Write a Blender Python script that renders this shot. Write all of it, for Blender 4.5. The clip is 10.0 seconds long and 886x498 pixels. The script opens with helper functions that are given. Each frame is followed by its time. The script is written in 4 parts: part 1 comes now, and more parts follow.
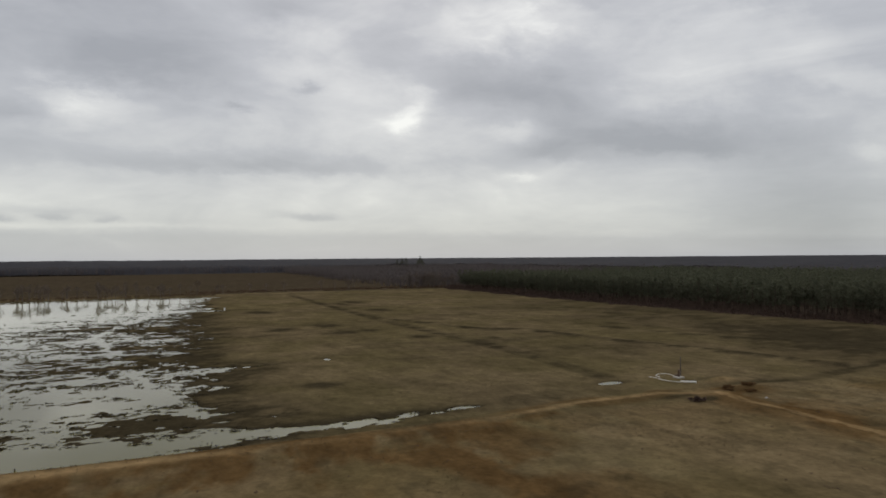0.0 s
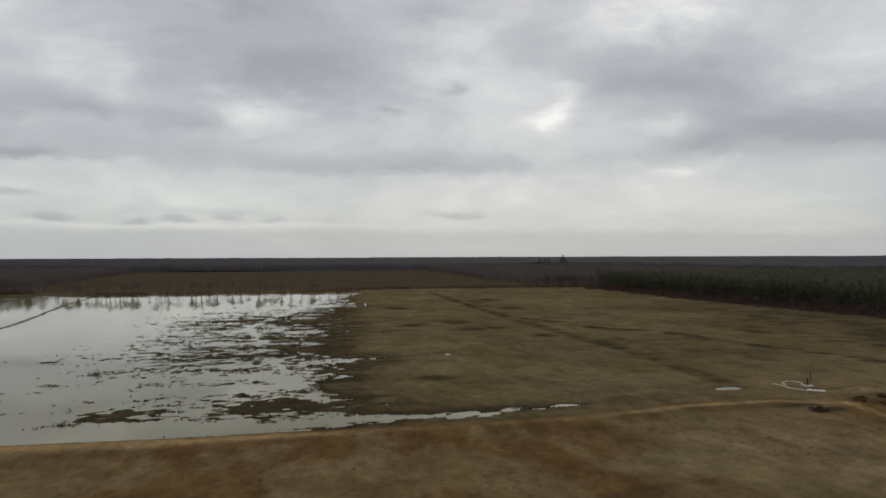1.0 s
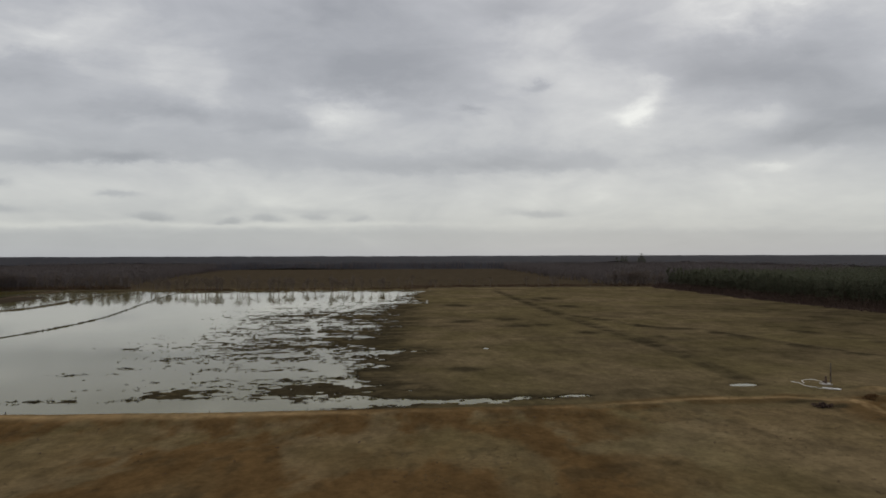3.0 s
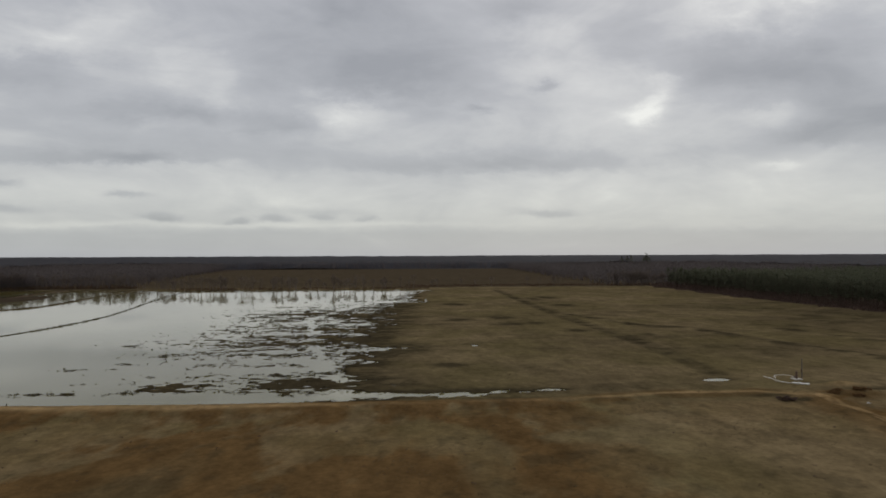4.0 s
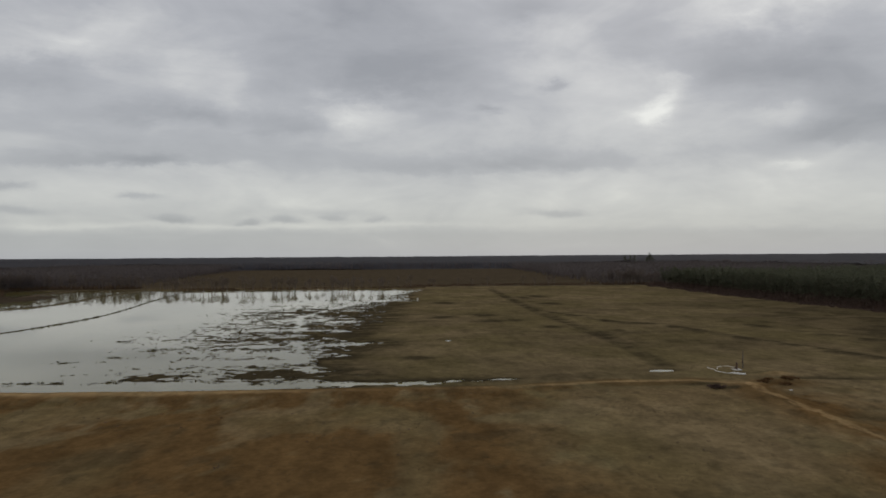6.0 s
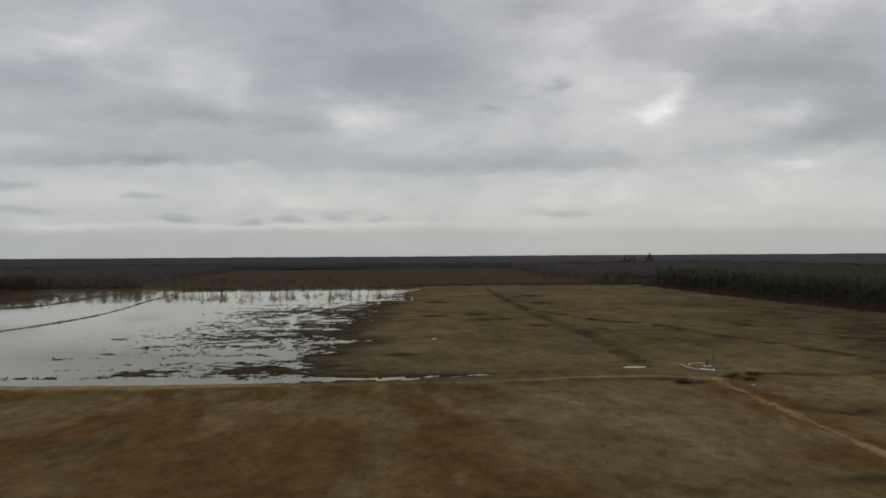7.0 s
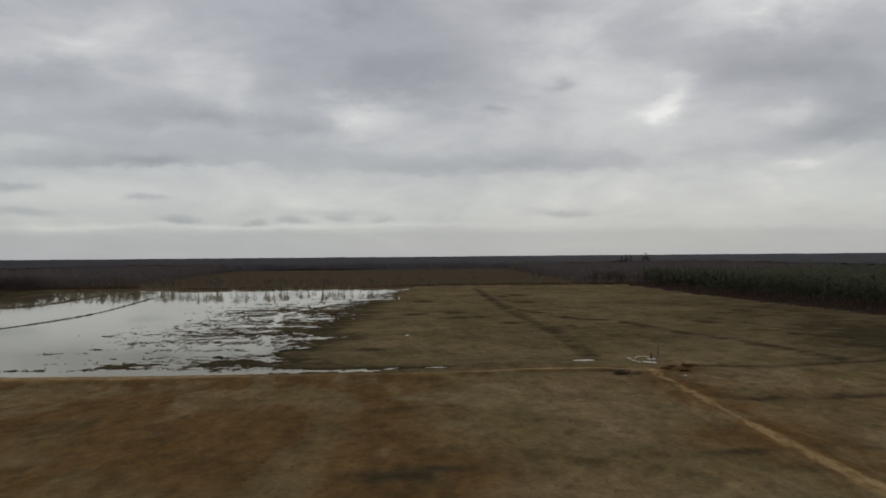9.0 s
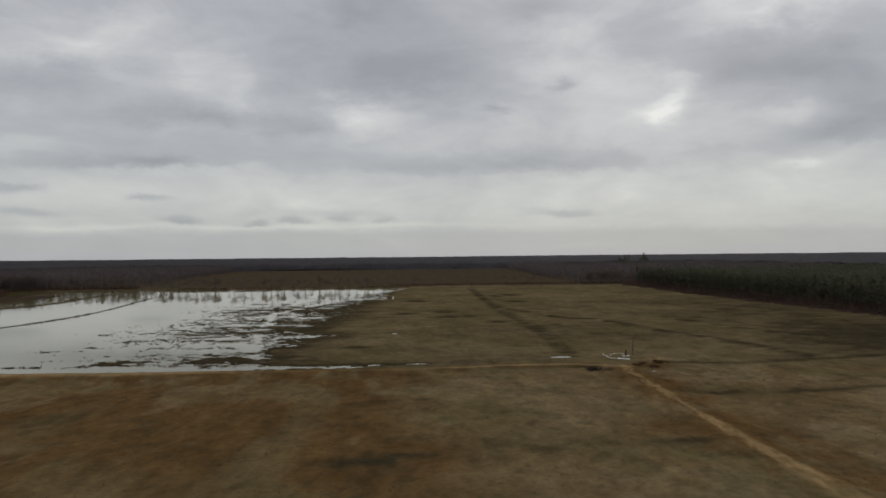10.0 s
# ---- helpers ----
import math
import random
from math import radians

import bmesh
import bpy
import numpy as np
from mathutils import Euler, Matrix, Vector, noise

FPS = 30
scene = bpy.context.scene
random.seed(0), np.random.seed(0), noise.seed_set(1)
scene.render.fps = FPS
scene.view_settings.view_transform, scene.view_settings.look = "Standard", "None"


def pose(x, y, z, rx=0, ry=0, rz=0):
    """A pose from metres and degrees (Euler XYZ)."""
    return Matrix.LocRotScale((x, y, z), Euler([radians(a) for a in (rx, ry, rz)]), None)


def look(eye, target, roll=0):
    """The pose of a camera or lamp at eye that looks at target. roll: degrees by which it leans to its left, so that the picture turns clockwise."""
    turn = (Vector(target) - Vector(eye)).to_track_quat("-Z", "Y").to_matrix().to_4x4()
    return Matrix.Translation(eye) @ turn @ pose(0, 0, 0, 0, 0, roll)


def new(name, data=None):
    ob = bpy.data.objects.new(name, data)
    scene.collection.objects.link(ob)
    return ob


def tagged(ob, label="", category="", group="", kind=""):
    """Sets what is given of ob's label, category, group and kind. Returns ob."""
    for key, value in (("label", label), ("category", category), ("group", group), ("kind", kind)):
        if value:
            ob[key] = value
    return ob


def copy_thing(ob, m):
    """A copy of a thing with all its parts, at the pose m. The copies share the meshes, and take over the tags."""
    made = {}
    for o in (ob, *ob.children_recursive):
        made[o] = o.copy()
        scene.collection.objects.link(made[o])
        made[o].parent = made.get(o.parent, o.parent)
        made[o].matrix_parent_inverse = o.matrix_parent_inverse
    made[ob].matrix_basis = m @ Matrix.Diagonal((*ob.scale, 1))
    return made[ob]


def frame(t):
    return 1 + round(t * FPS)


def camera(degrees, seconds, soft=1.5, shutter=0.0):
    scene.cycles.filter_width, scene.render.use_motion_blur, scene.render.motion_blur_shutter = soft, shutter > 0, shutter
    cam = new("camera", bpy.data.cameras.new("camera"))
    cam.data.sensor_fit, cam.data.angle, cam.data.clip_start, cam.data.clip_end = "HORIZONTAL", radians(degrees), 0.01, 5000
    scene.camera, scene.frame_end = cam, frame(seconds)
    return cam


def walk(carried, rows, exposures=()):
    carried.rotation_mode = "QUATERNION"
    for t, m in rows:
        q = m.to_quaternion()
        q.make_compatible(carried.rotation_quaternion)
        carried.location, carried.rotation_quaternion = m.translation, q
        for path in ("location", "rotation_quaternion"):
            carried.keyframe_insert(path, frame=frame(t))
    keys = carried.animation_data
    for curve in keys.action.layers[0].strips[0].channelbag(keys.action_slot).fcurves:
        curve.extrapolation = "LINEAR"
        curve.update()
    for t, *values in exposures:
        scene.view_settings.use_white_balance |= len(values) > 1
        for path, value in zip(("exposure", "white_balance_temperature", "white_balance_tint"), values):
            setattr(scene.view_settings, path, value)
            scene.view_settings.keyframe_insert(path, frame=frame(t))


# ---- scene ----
# The drone's path: seconds, metres east, north and up, then yaw, pitch and roll in degrees.
cam = camera(66.4, 10.0, soft=1.7)
ROWS = [
    (0.0, 10.37, -5.20, 28.24, -23.87, 0.69, 0.41),
    (0.5, 13.36, -8.87, 28.35, -16.86, 0.66, 0.28),
    (1.0, 16.28, -12.46, 28.52, -11.55, 0.61, 0.20),
    (1.5, 19.11, -15.96, 28.70, -7.76, 0.52, 0.17),
    (2.0, 21.83, -19.33, 28.79, -6.17, 0.51, 0.15),
    (2.5, 24.47, -22.60, 28.78, -5.27, 0.51, 0.14),
    (4.0, 32.31, -32.03, 28.70, -3.99, 0.48, 0.21),
    (4.5, 34.96, -35.06, 28.61, -3.73, 0.50, 0.29),
    (5.0, 37.65, -38.03, 28.51, -3.53, 0.50, 0.34),
    (5.5, 40.35, -40.98, 28.44, -3.34, 0.52, 0.38),
    (7.0, 48.45, -49.99, 28.36, -2.90, 0.52, 0.36),
    (7.5, 51.12, -53.09, 28.37, -2.81, 0.54, 0.38),
    (8.0, 53.76, -56.28, 28.36, -2.73, 0.57, 0.38),
    (8.5, 56.36, -59.53, 28.37, -2.69, 0.59, 0.41),
    (9.0, 58.94, -62.83, 28.43, -2.63, 0.55, 0.47),
    (9.5, 61.55, -66.22, 28.49, -2.59, 0.57, 0.49),
    (10.0, 64.18, -69.65, 28.58, -2.49, 0.55, 0.56),
]
walk(cam, [(t, pose(x, y, z, 90 + pitch, roll, yaw)) for t, x, y, z, yaw, pitch, roll in ROWS],
     exposures=[(0.0, 0.2), (1.0, 0.18), (1.5, 0.1), (2.0, 0.05), (2.5, 0.06), (4.0, 0.07), (5.0, 0.01), (10.0, 0.0)])

# ---- world and sun ----
SUN_AZ, SUN_EL = radians(21), radians(32)
world = bpy.data.worlds.new("overcast_sky")
scene.world = world
world.use_nodes = True
wn, wl = world.node_tree.nodes, world.node_tree.links
wn.clear()


def wmath(op, a, b=None, c=None):
    n = wn.new("ShaderNodeMath")
    n.operation = op
    for i, v in enumerate((a, b, c)):
        if v is None:
            continue
        if isinstance(v, (int, float)):
            n.inputs[i].default_value = v
        else:
            wl.new(v, n.inputs[i])
    return n.outputs[0]


def wnoise(vec, scale, detail, rough, distortion=0.0):
    n = wn.new("ShaderNodeTexNoise")
    n.inputs["Scale"].default_value = scale
    n.inputs["Detail"].default_value = detail
    n.inputs["Roughness"].default_value = rough
    n.inputs["Distortion"].default_value = distortion
    wl.new(vec, n.inputs["Vector"])
    return n.outputs["Fac"]


def wvec(x, y, z=0.0):
    n = wn.new("ShaderNodeCombineXYZ")
    for i, v in enumerate((x, y, z)):
        if isinstance(v, (int, float)):
            n.inputs[i].default_value = v
        else:
            wl.new(v, n.inputs[i])
    return n.outputs[0]


coord = wn.new("ShaderNodeTexCoord")
split = wn.new("ShaderNodeSeparateXYZ")
wl.new(coord.outputs["Generated"], split.inputs[0])
DX, DY, DZ = split.outputs
up = wmath("MAXIMUM", DZ, 0.0)
# the cloud deck as a flat layer, seen in perspective
lift = wmath("ADD", up, 0.17)
deck = wvec(wmath("DIVIDE", DX, lift), wmath("DIVIDE", DY, lift), 3.7)
big = wnoise(deck, 0.75, 5.0, 0.5, 0.8)
mid = wnoise(deck, 2.6, 6.0, 0.55, 0.5)
lumps = wnoise(wvec(DX, wmath("MULTIPLY", DZ, 2.1), 8.0), 7.0, 5.0, 0.52, 0.6)
# position of single clouds in the part of the sky to the north, their outlines frayed
ahead = wmath("MAXIMUM", DY, 0.15)
SA0, SE0 = wmath("DIVIDE", DX, ahead), wmath("DIVIDE", up, ahead)
fray_a = wmath("SUBTRACT", wnoise(wvec(SA0, wmath("MULTIPLY", SE0, 1.7), 5.0), 6.0, 7.0, 0.62), 0.5)
fray_e = wmath("SUBTRACT", wnoise(wvec(SA0, wmath("MULTIPLY", SE0, 1.9), 11.0), 9.0, 7.0, 0.64), 0.5)
SA = wmath("ADD", SA0, wmath("MULTIPLY", fray_a, 0.11))
SE = wmath("ADD", SE0, wmath("MULTIPLY", wmath("MULTIPLY", fray_e, 0.34), wmath("ADD", up, 0.02)))
clouds = []


def blob(a, e, ra, re, amount, base=1.0):
    """One cloud mass (dark) or thin place in the deck (bright); base above 1 gives it a sharper underside."""
    p = wmath("MULTIPLY", wmath("SUBTRACT", SA, a), 1 / ra)
    q = wmath("MULTIPLY", wmath("SUBTRACT", SE, e), 1 / re)
    if base != 1.0:
        q = wmath("ADD", q, wmath("MULTIPLY", wmath("MINIMUM", q, 0.0), base - 1.0))
    r2 = wmath("ADD", wmath("MULTIPLY", p, p), wmath("MULTIPLY", q, q))
    clouds.append(wmath("MULTIPLY", wmath("POWER", 2.718, wmath("MULTIPLY", wmath("POWER", r2, 1.1), -0.65)), amount))


# heavy grey masses
blob(-0.085, 0.335, 0.160, 0.085, -0.46)
blob(-0.030, 0.250, 0.090, 0.035, -0.30, 2.0)
blob(0.030, 0.300, 0.060, 0.050, -0.25)
blob(-0.169, 0.185, 0.060, 0.018, -0.42, 2.0)
blob(-0.320, 0.205, 0.140, 0.014, -0.36, 1.5)
blob(-0.540, 0.262, 0.080, 0.022, -0.40)
blob(-0.430, 0.138, 0.130, 0.012, -0.46, 2.2)
blob(-0.360, 0.140, 0.030, 0.009, -0.25, 2.0)
blob(0.600, 0.278, 0.140, 0.050, -0.60, 1.6)
blob(0.860, 0.212, 0.200, 0.036, -0.62, 1.8)
blob(0.660, 0.178, 0.080, 0.018, -0.42, 2.0)
blob(1.150, 0.235, 0.220, 0.045, -0.45)
blob(0.230, 0.137, 0.170, 0.017, -0.32, 2.0)
blob(0.080, 0.128, 0.150, 0.014, -0.28, 2.0)
blob(1.330, 0.075, 0.240, 0.080, -0.55)
blob(0.330, 0.320, 0.045, 0.040, -0.26)
blob(0.170, 0.375, 0.050, 0.020, -0.32)
blob(-0.350, 0.165, 0.200, 0.020, -0.18)
# small dark puffs
blob(0.217, 0.256, 0.020, 0.008, -0.50)
blob(0.123, 0.220, 0.018, 0.007, -0.48)
blob(0.220, 0.060, 0.030, 0.006, -0.42, 1.6)
blob(-0.348, 0.053, 0.020, 0.006, -0.55, 2.0)
blob(-0.226, 0.049, 0.012, 0.005, -0.50, 2.0)
blob(-0.168, 0.051, 0.018, 0.006, -0.50, 2.0)
blob(-0.104, 0.054, 0.014, 0.005, -0.40, 2.0)
blob(-0.050, 0.053, 0.015, 0.006, -0.36, 2.0)
blob(-0.575, 0.104, 0.030, 0.005, -0.50)
blob(-0.380, 0.086, 0.020, 0.004, -0.40)
blob(-0.560, 0.070, 0.050, 0.006, -0.36)
blob(-0.130, 0.064, 0.070, 0.005, -0.20)
# thin, bright places
blob(0.372, 0.212, 0.026, 0.014, 0.42)
blob(0.396, 0.230, 0.024, 0.013, 0.30)
blob(0.415, 0.250, 0.030, 0.012, 0.25)
blob(0.325, 0.225, 0.085, 0.050, 0.36)
blob(-0.060, 0.203, 0.055, 0.022, 0.42)
blob(-0.105, 0.215, 0.030, 0.015, 0.22)
blob(-0.315, 0.270, 0.060, 0.022, 0.32)
blob(-0.250, 0.235, 0.020, 0.030, 0.24)
blob(-0.450, 0.312, 0.130, 0.030, 0.28)
blob(0.250, 0.310, 0.080, 0.050, 0.30)
blob(0.500, 0.370, 0.080, 0.030, 0.40)
blob(0.620, 0.420, 0.120, 0.030, 0.50)
blob(0.960, 0.370, 0.130, 0.060, 0.46)
blob(1.180, 0.460, 0.200, 0.060, 0.40)
blob(1.420, 0.390, 0.170, 0.028, 0.26)
blob(1.500, 0.230, 0.080, 0.015, 0.30)
blob(0.576, 0.212, 0.055, 0.012, 0.30)
blob(0.575, 0.133, 0.035, 0.006, 0.28)
blob(-0.470, 0.0445, 0.090, 0.0035, 0.20)
blob(-0.280, 0.0440, 0.050, 0.0030, 0.18)
blob(-0.160, 0.0430, 0.060, 0.0030, 0.20)
blob(0.000, 0.0450, 0.080, 0.0030, 0.12)
blob(0.400, 0.090, 0.300, 0.030, 0.20)
blob(-0.300, 0.100, 0.350, 0.025, 0.20)
total = clouds[0]
for c in clouds[1:]:
    total = wmath("ADD", total, c)
# the deck thins towards the horizon, where a grey haze bank lies
low = wmath("POWER", 2.718, wmath("MULTIPLY", up, -9.0))
haze = wmath("POWER", 2.718, wmath("MULTIPLY", up, -38.0))
bank = wmath("MINIMUM", wmath("MAXIMUM", wmath("MULTIPLY", wmath("SUBTRACT", 0.044, SE), 80.0), 0.0), 1.0)
wisps = wnoise(wvec(DX, wmath("MULTIPLY", DZ, 3.2), 14.0), 17.0, 6.0, 0.6, 0.4)
value = wmath("ADD", wmath("MULTIPLY", wmath("SUBTRACT", big, 0.5), 0.55), wmath("ADD", wmath("MULTIPLY", wmath("SUBTRACT", mid, 0.5), 0.18), wmath("MULTIPLY", wmath("SUBTRACT", lumps, 0.5), 0.8)))
value = wmath("ADD", value, wmath("MULTIPLY", wmath("SUBTRACT", wisps, 0.5), 0.22))
value = wmath("MULTIPLY", value, wmath("SUBTRACT", 1.0, wmath("MULTIPLY", low, 0.75)))
value = wmath("ADD", wmath("ADD", value, wmath("MULTIPLY", total, 0.68)), 0.475)
value = wmath("ADD", value, wmath("SUBTRACT", wmath("MULTIPLY", low, 0.20), wmath("ADD", wmath("MULTIPLY", haze, 0.16), wmath("MULTIPLY", bank, 0.15))))
ramp = wn.new("ShaderNodeValToRGB")
wl.new(value, ramp.inputs["Fac"])
for pos, col in ((0.0, (0.320, 0.333, 0.366, 1)), (0.45, (0.446, 0.458, 0.492, 1)), (0.75, (0.60, 0.607, 0.622, 1)), (1.0, (0.83, 0.835, 0.82, 1))):
    e = ramp.color_ramp.elements[0] if pos == 0.0 else (ramp.color_ramp.elements[-1] if pos == 1.0 else ramp.color_ramp.elements.new(pos))
    e.position, e.color = pos, col
# the low sky is a little warmer than the deck overhead
band = wmath("MULTIPLY", low, wmath("SUBTRACT", 1.0, haze))
warm = wn.new("ShaderNodeMix")
warm.data_type, warm.blend_type = "RGBA", "MULTIPLY"
wl.new(wmath("MINIMUM", wmath("ADD", wmath("MULTIPLY", band, 1.5), wmath("MULTIPLY", haze, 0.5)), 1.0), warm.inputs[0])
wl.new(ramp.outputs["Color"], warm.inputs[6])
warm.inputs[7].default_value = (0.99, 1.0, 0.93, 1)
sky = wn.new("ShaderNodeTexSky")
sky.sky_type = "NISHITA"
sky.sun_disc = False
sky.sun_elevation, sky.sun_rotation = SUN_EL, SUN_AZ
sky_bg = wn.new("ShaderNodeBackground")
wl.new(sky.outputs[0], sky_bg.inputs["Color"])
sky_bg.inputs["Strength"].default_value = 0.05
cloud_bg = wn.new("ShaderNodeBackground")
wl.new(warm.outputs[2], cloud_bg.inputs["Color"])
cloud_bg.inputs["Strength"].default_value = 1.0
mixed = wn.new("ShaderNodeMixShader")
mixed.inputs[0].default_value = 0.94
wl.new(sky_bg.outputs[0], mixed.inputs[1])
wl.new(cloud_bg.outputs[0], mixed.inputs[2])
world_out = wn.new("ShaderNodeOutputWorld")
wl.new(mixed.outputs[0], world_out.inputs["Surface"])

sun_data = bpy.data.lights.new("sun", "SUN")
sun_data.energy, sun_data.angle, sun_data.color = 0.5, radians(35), (1.0, 0.96, 0.9)
sun = new("sun", sun_data)
sun_dir = Vector((math.sin(SUN_AZ) * math.cos(SUN_EL), math.cos(SUN_AZ) * math.cos(SUN_EL), math.sin(SUN_EL)))
sun.matrix_world = look(sun_dir * 500, (0, 0, 0))

# ---- materials ----


def material(name, rough=0.85, spec=0.3):
    m = bpy.data.materials.new(name)
    m.use_nodes = True
    b = m.node_tree.nodes["Principled BSDF"]
    b.inputs["Roughness"].default_value = rough
    b.inputs["Specular IOR Level"].default_value = spec
    return m, m.node_tree.nodes, m.node_tree.links, b


def tex_noise(n, l, vec, scale, detail=4.0, rough=0.6):
    t = n.new("ShaderNodeTexNoise")
    t.inputs["Scale"].default_value, t.inputs["Detail"].default_value, t.inputs["Roughness"].default_value = scale, detail, rough
    if vec is not None:
        l.new(vec, t.inputs["Vector"])
    return t.outputs["Fac"]


def blend(n, l, fac, a, b, mode="MIX"):
    x = n.new("ShaderNodeMix")
    x.data_type, x.blend_type = "RGBA", mode
    for sock, v in ((x.inputs[0], fac), (x.inputs[6], a), (x.inputs[7], b)):
        if isinstance(v, (int, float)):
            sock.default_value = v
        elif isinstance(v, tuple):
            sock.default_value = (*v, 1.0)
        else:
            l.new(v, sock)
    return x.outputs[2]


def remap(n, l, v, lo, hi, a=0.0, b=1.0):
    r = n.new("ShaderNodeMapRange")
    for i, k in enumerate((lo, hi, a, b)):
        r.inputs[i + 1].default_value = k
    l.new(v, r.inputs[0])
    return r.outputs[0]


def stretched(n, l, sx, sy, sz=1.0):
    g = n.new("ShaderNodeNewGeometry")
    m = n.new("ShaderNodeMapping")
    m.inputs["Scale"].default_value = (sx, sy, sz)
    l.new(g.outputs["Position"], m.inputs["Vector"])
    return m.outputs[0]


def attribute(n, name):
    a = n.new("ShaderNodeAttribute")
    a.attribute_name = name
    return a.outputs["Fac"]


def relief(n, l, b, h, strength, distance):
    k = n.new("ShaderNodeBump")
    k.inputs["Strength"].default_value, k.inputs["Distance"].default_value = strength, distance
    l.new(h, k.inputs["Height"])
    l.new(k.outputs[0], b.inputs["Normal"])


def ground_material():
    m, n, l, b = material("winter_grassland", 1.0, 0.0)
    pos = stretched(n, l, 1, 1)
    coarse = tex_noise(n, l, stretched(n, l, 0.03, 0.03), 1.0, 6.0, 0.62)
    middle = tex_noise(n, l, stretched(n, l, 0.13, 0.08), 1.0, 5.0, 0.6)
    fine = tex_noise(n, l, pos, 1.1, 6.0, 0.7)
    straw, olive, rust, mud = (0.180, 0.134, 0.072), (0.139, 0.108, 0.051), (0.119, 0.071, 0.029), (0.052, 0.041, 0.023)
    c = blend(n, l, remap(n, l, coarse, 0.42, 0.60), straw, olive)
    c = blend(n, l, attribute(n, "olive"), c, olive)
    c = blend(n, l, attribute(n, "rust"), c, rust)
    c = blend(n, l, attribute(n, "mud"), c, mud)
    c = blend(n, l, attribute(n, "dark_cover"), c, (0.060, 0.045, 0.032))
    c = blend(n, l, attribute(n, "track"), c, (0.318, 0.214, 0.104))
    c = blend(n, l, 1.0, c, remap(n, l, middle, 0.3, 0.7, 0.78, 1.22), "MULTIPLY")
    blot = tex_noise(n, l, stretched(n, l, 0.42, 0.26), 1.0, 3.0, 0.6)
    c = blend(n, l, 1.0, c, remap(n, l, blot, 0.3, 0.7, 0.82, 1.18), "MULTIPLY")
    c = blend(n, l, 1.0, c, remap(n, l, fine, 0.3, 0.7, 0.82, 1.18), "MULTIPLY")
    l.new(c, b.inputs["Base Color"])
    relief(n, l, b, fine, 0.35, 0.12)
    return m


def water_material():
    m, n, l, b = material("flood_water", 0.04, 0.5)
    b.inputs["IOR"].default_value = 1.33
    silt = tex_noise(n, l, stretched(n, l, 0.02, 0.02), 1.0, 4.0, 0.6)
    l.new(blend(n, l, silt, (0.134, 0.118, 0.036), (0.178, 0.160, 0.056)), b.inputs["Base Color"])
    ripple = tex_noise(n, l, stretched(n, l, 0.8, 1.6), 1.0, 4.0, 0.6)
    gust = tex_noise(n, l, stretched(n, l, 0.012, 0.03), 1.0, 3.0, 0.5)
    l.new(remap(n, l, gust, 0.4, 0.7, 0.015, 0.06), b.inputs["Roughness"])
    relief(n, l, b, ripple, 0.035, 0.05)
    return m


def leaf_material(name, dark, light, patch=0.08):
    m, n, l, b = material(name, 0.9, 0.1)
    g = n.new("ShaderNodeNewGeometry")
    wide = tex_noise(n, l, stretched(n, l, patch, patch, patch), 1.0, 4.0, 0.6)
    c = blend(n, l, remap(n, l, wide, 0.3, 0.7), dark, light)
    c = blend(n, l, 1.0, c, remap(n, l, g.outputs["Random Per Island"], 0, 1, 0.85, 1.15), "MULTIPLY")
    l.new(c, b.inputs["Base Color"])
    thin = n.new("ShaderNodeBsdfTranslucent")
    l.new(c, thin.inputs["Color"])
    both = n.new("ShaderNodeMixShader")
    both.inputs[0].default_value = 0.4
    l.new(b.outputs[0], both.inputs[1])
    l.new(thin.outputs[0], both.inputs[2])
    l.new(both.outputs[0], n["Material Output"].inputs["Surface"])
    return m


def plain_material(name, col, rough, scale=3.0, spread=0.25, spec=0.3, metal=0.0):
    m, n, l, b = material(name, rough, spec)
    b.inputs["Metallic"].default_value = metal
    f = tex_noise(n, l, stretched(n, l, 1, 1, 1), scale, 6.0, 0.65)
    k = blend(n, l, 1.0, col, remap(n, l, f, 0.25, 0.75, 1 - spread, 1 + spread), "MULTIPLY")
    l.new(k, b.inputs["Base Color"])
    relief(n, l, b, f, 0.3, 0.02)
    return m


GROUND = ground_material()
WATER = water_material()
# pine and woodland colours are lifted to hold the haze of distance
PINE = leaf_material("pine_needles", (0.092, 0.096, 0.062), (0.126, 0.128, 0.082))
BARK = plain_material("bark", (0.150, 0.120, 0.095), 0.95, 6.0)
PINE_BARK = plain_material("pine_bark", (0.080, 0.056, 0.040), 0.95, 6.0)
TWIG = leaf_material("bare_twigs", (0.130, 0.102, 0.084), (0.175, 0.140, 0.115))
BRUSH = leaf_material("russet_brush", (0.100, 0.064, 0.040), (0.140, 0.096, 0.058), 0.2)
# darker brush brown, with the shade at the pines' foot in its colour
SHADE_BROWN = leaf_material("shade_toned_undergrowth", (0.088, 0.060, 0.047), (0.116, 0.078, 0.060), 0.2)
RUSSET = leaf_material("russet_thicket", (0.120, 0.068, 0.030), (0.165, 0.098, 0.045), 0.6)
WOODS = leaf_material("bare_woodland", (0.114, 0.097, 0.093), (0.148, 0.125, 0.117), 0.02)
# bluish tone: haze over the far woods is put into this colour
CANOPY = leaf_material("far_woodland", (0.056, 0.054, 0.061), (0.078, 0.073, 0.078), 0.01)
GRASS = leaf_material("dead_grass", (0.095, 0.068, 0.034), (0.140, 0.110, 0.066), 0.05)
SEDGE = leaf_material("dark_sedge", (0.040, 0.034, 0.020), (0.065, 0.052, 0.030), 0.2)
TUBE = plain_material("white_polythene", (0.82, 0.80, 0.74), 0.45, 2.0, 0.18)
POLE = plain_material("weathered_timber", (0.13, 0.11, 0.09), 0.9, 5.0)
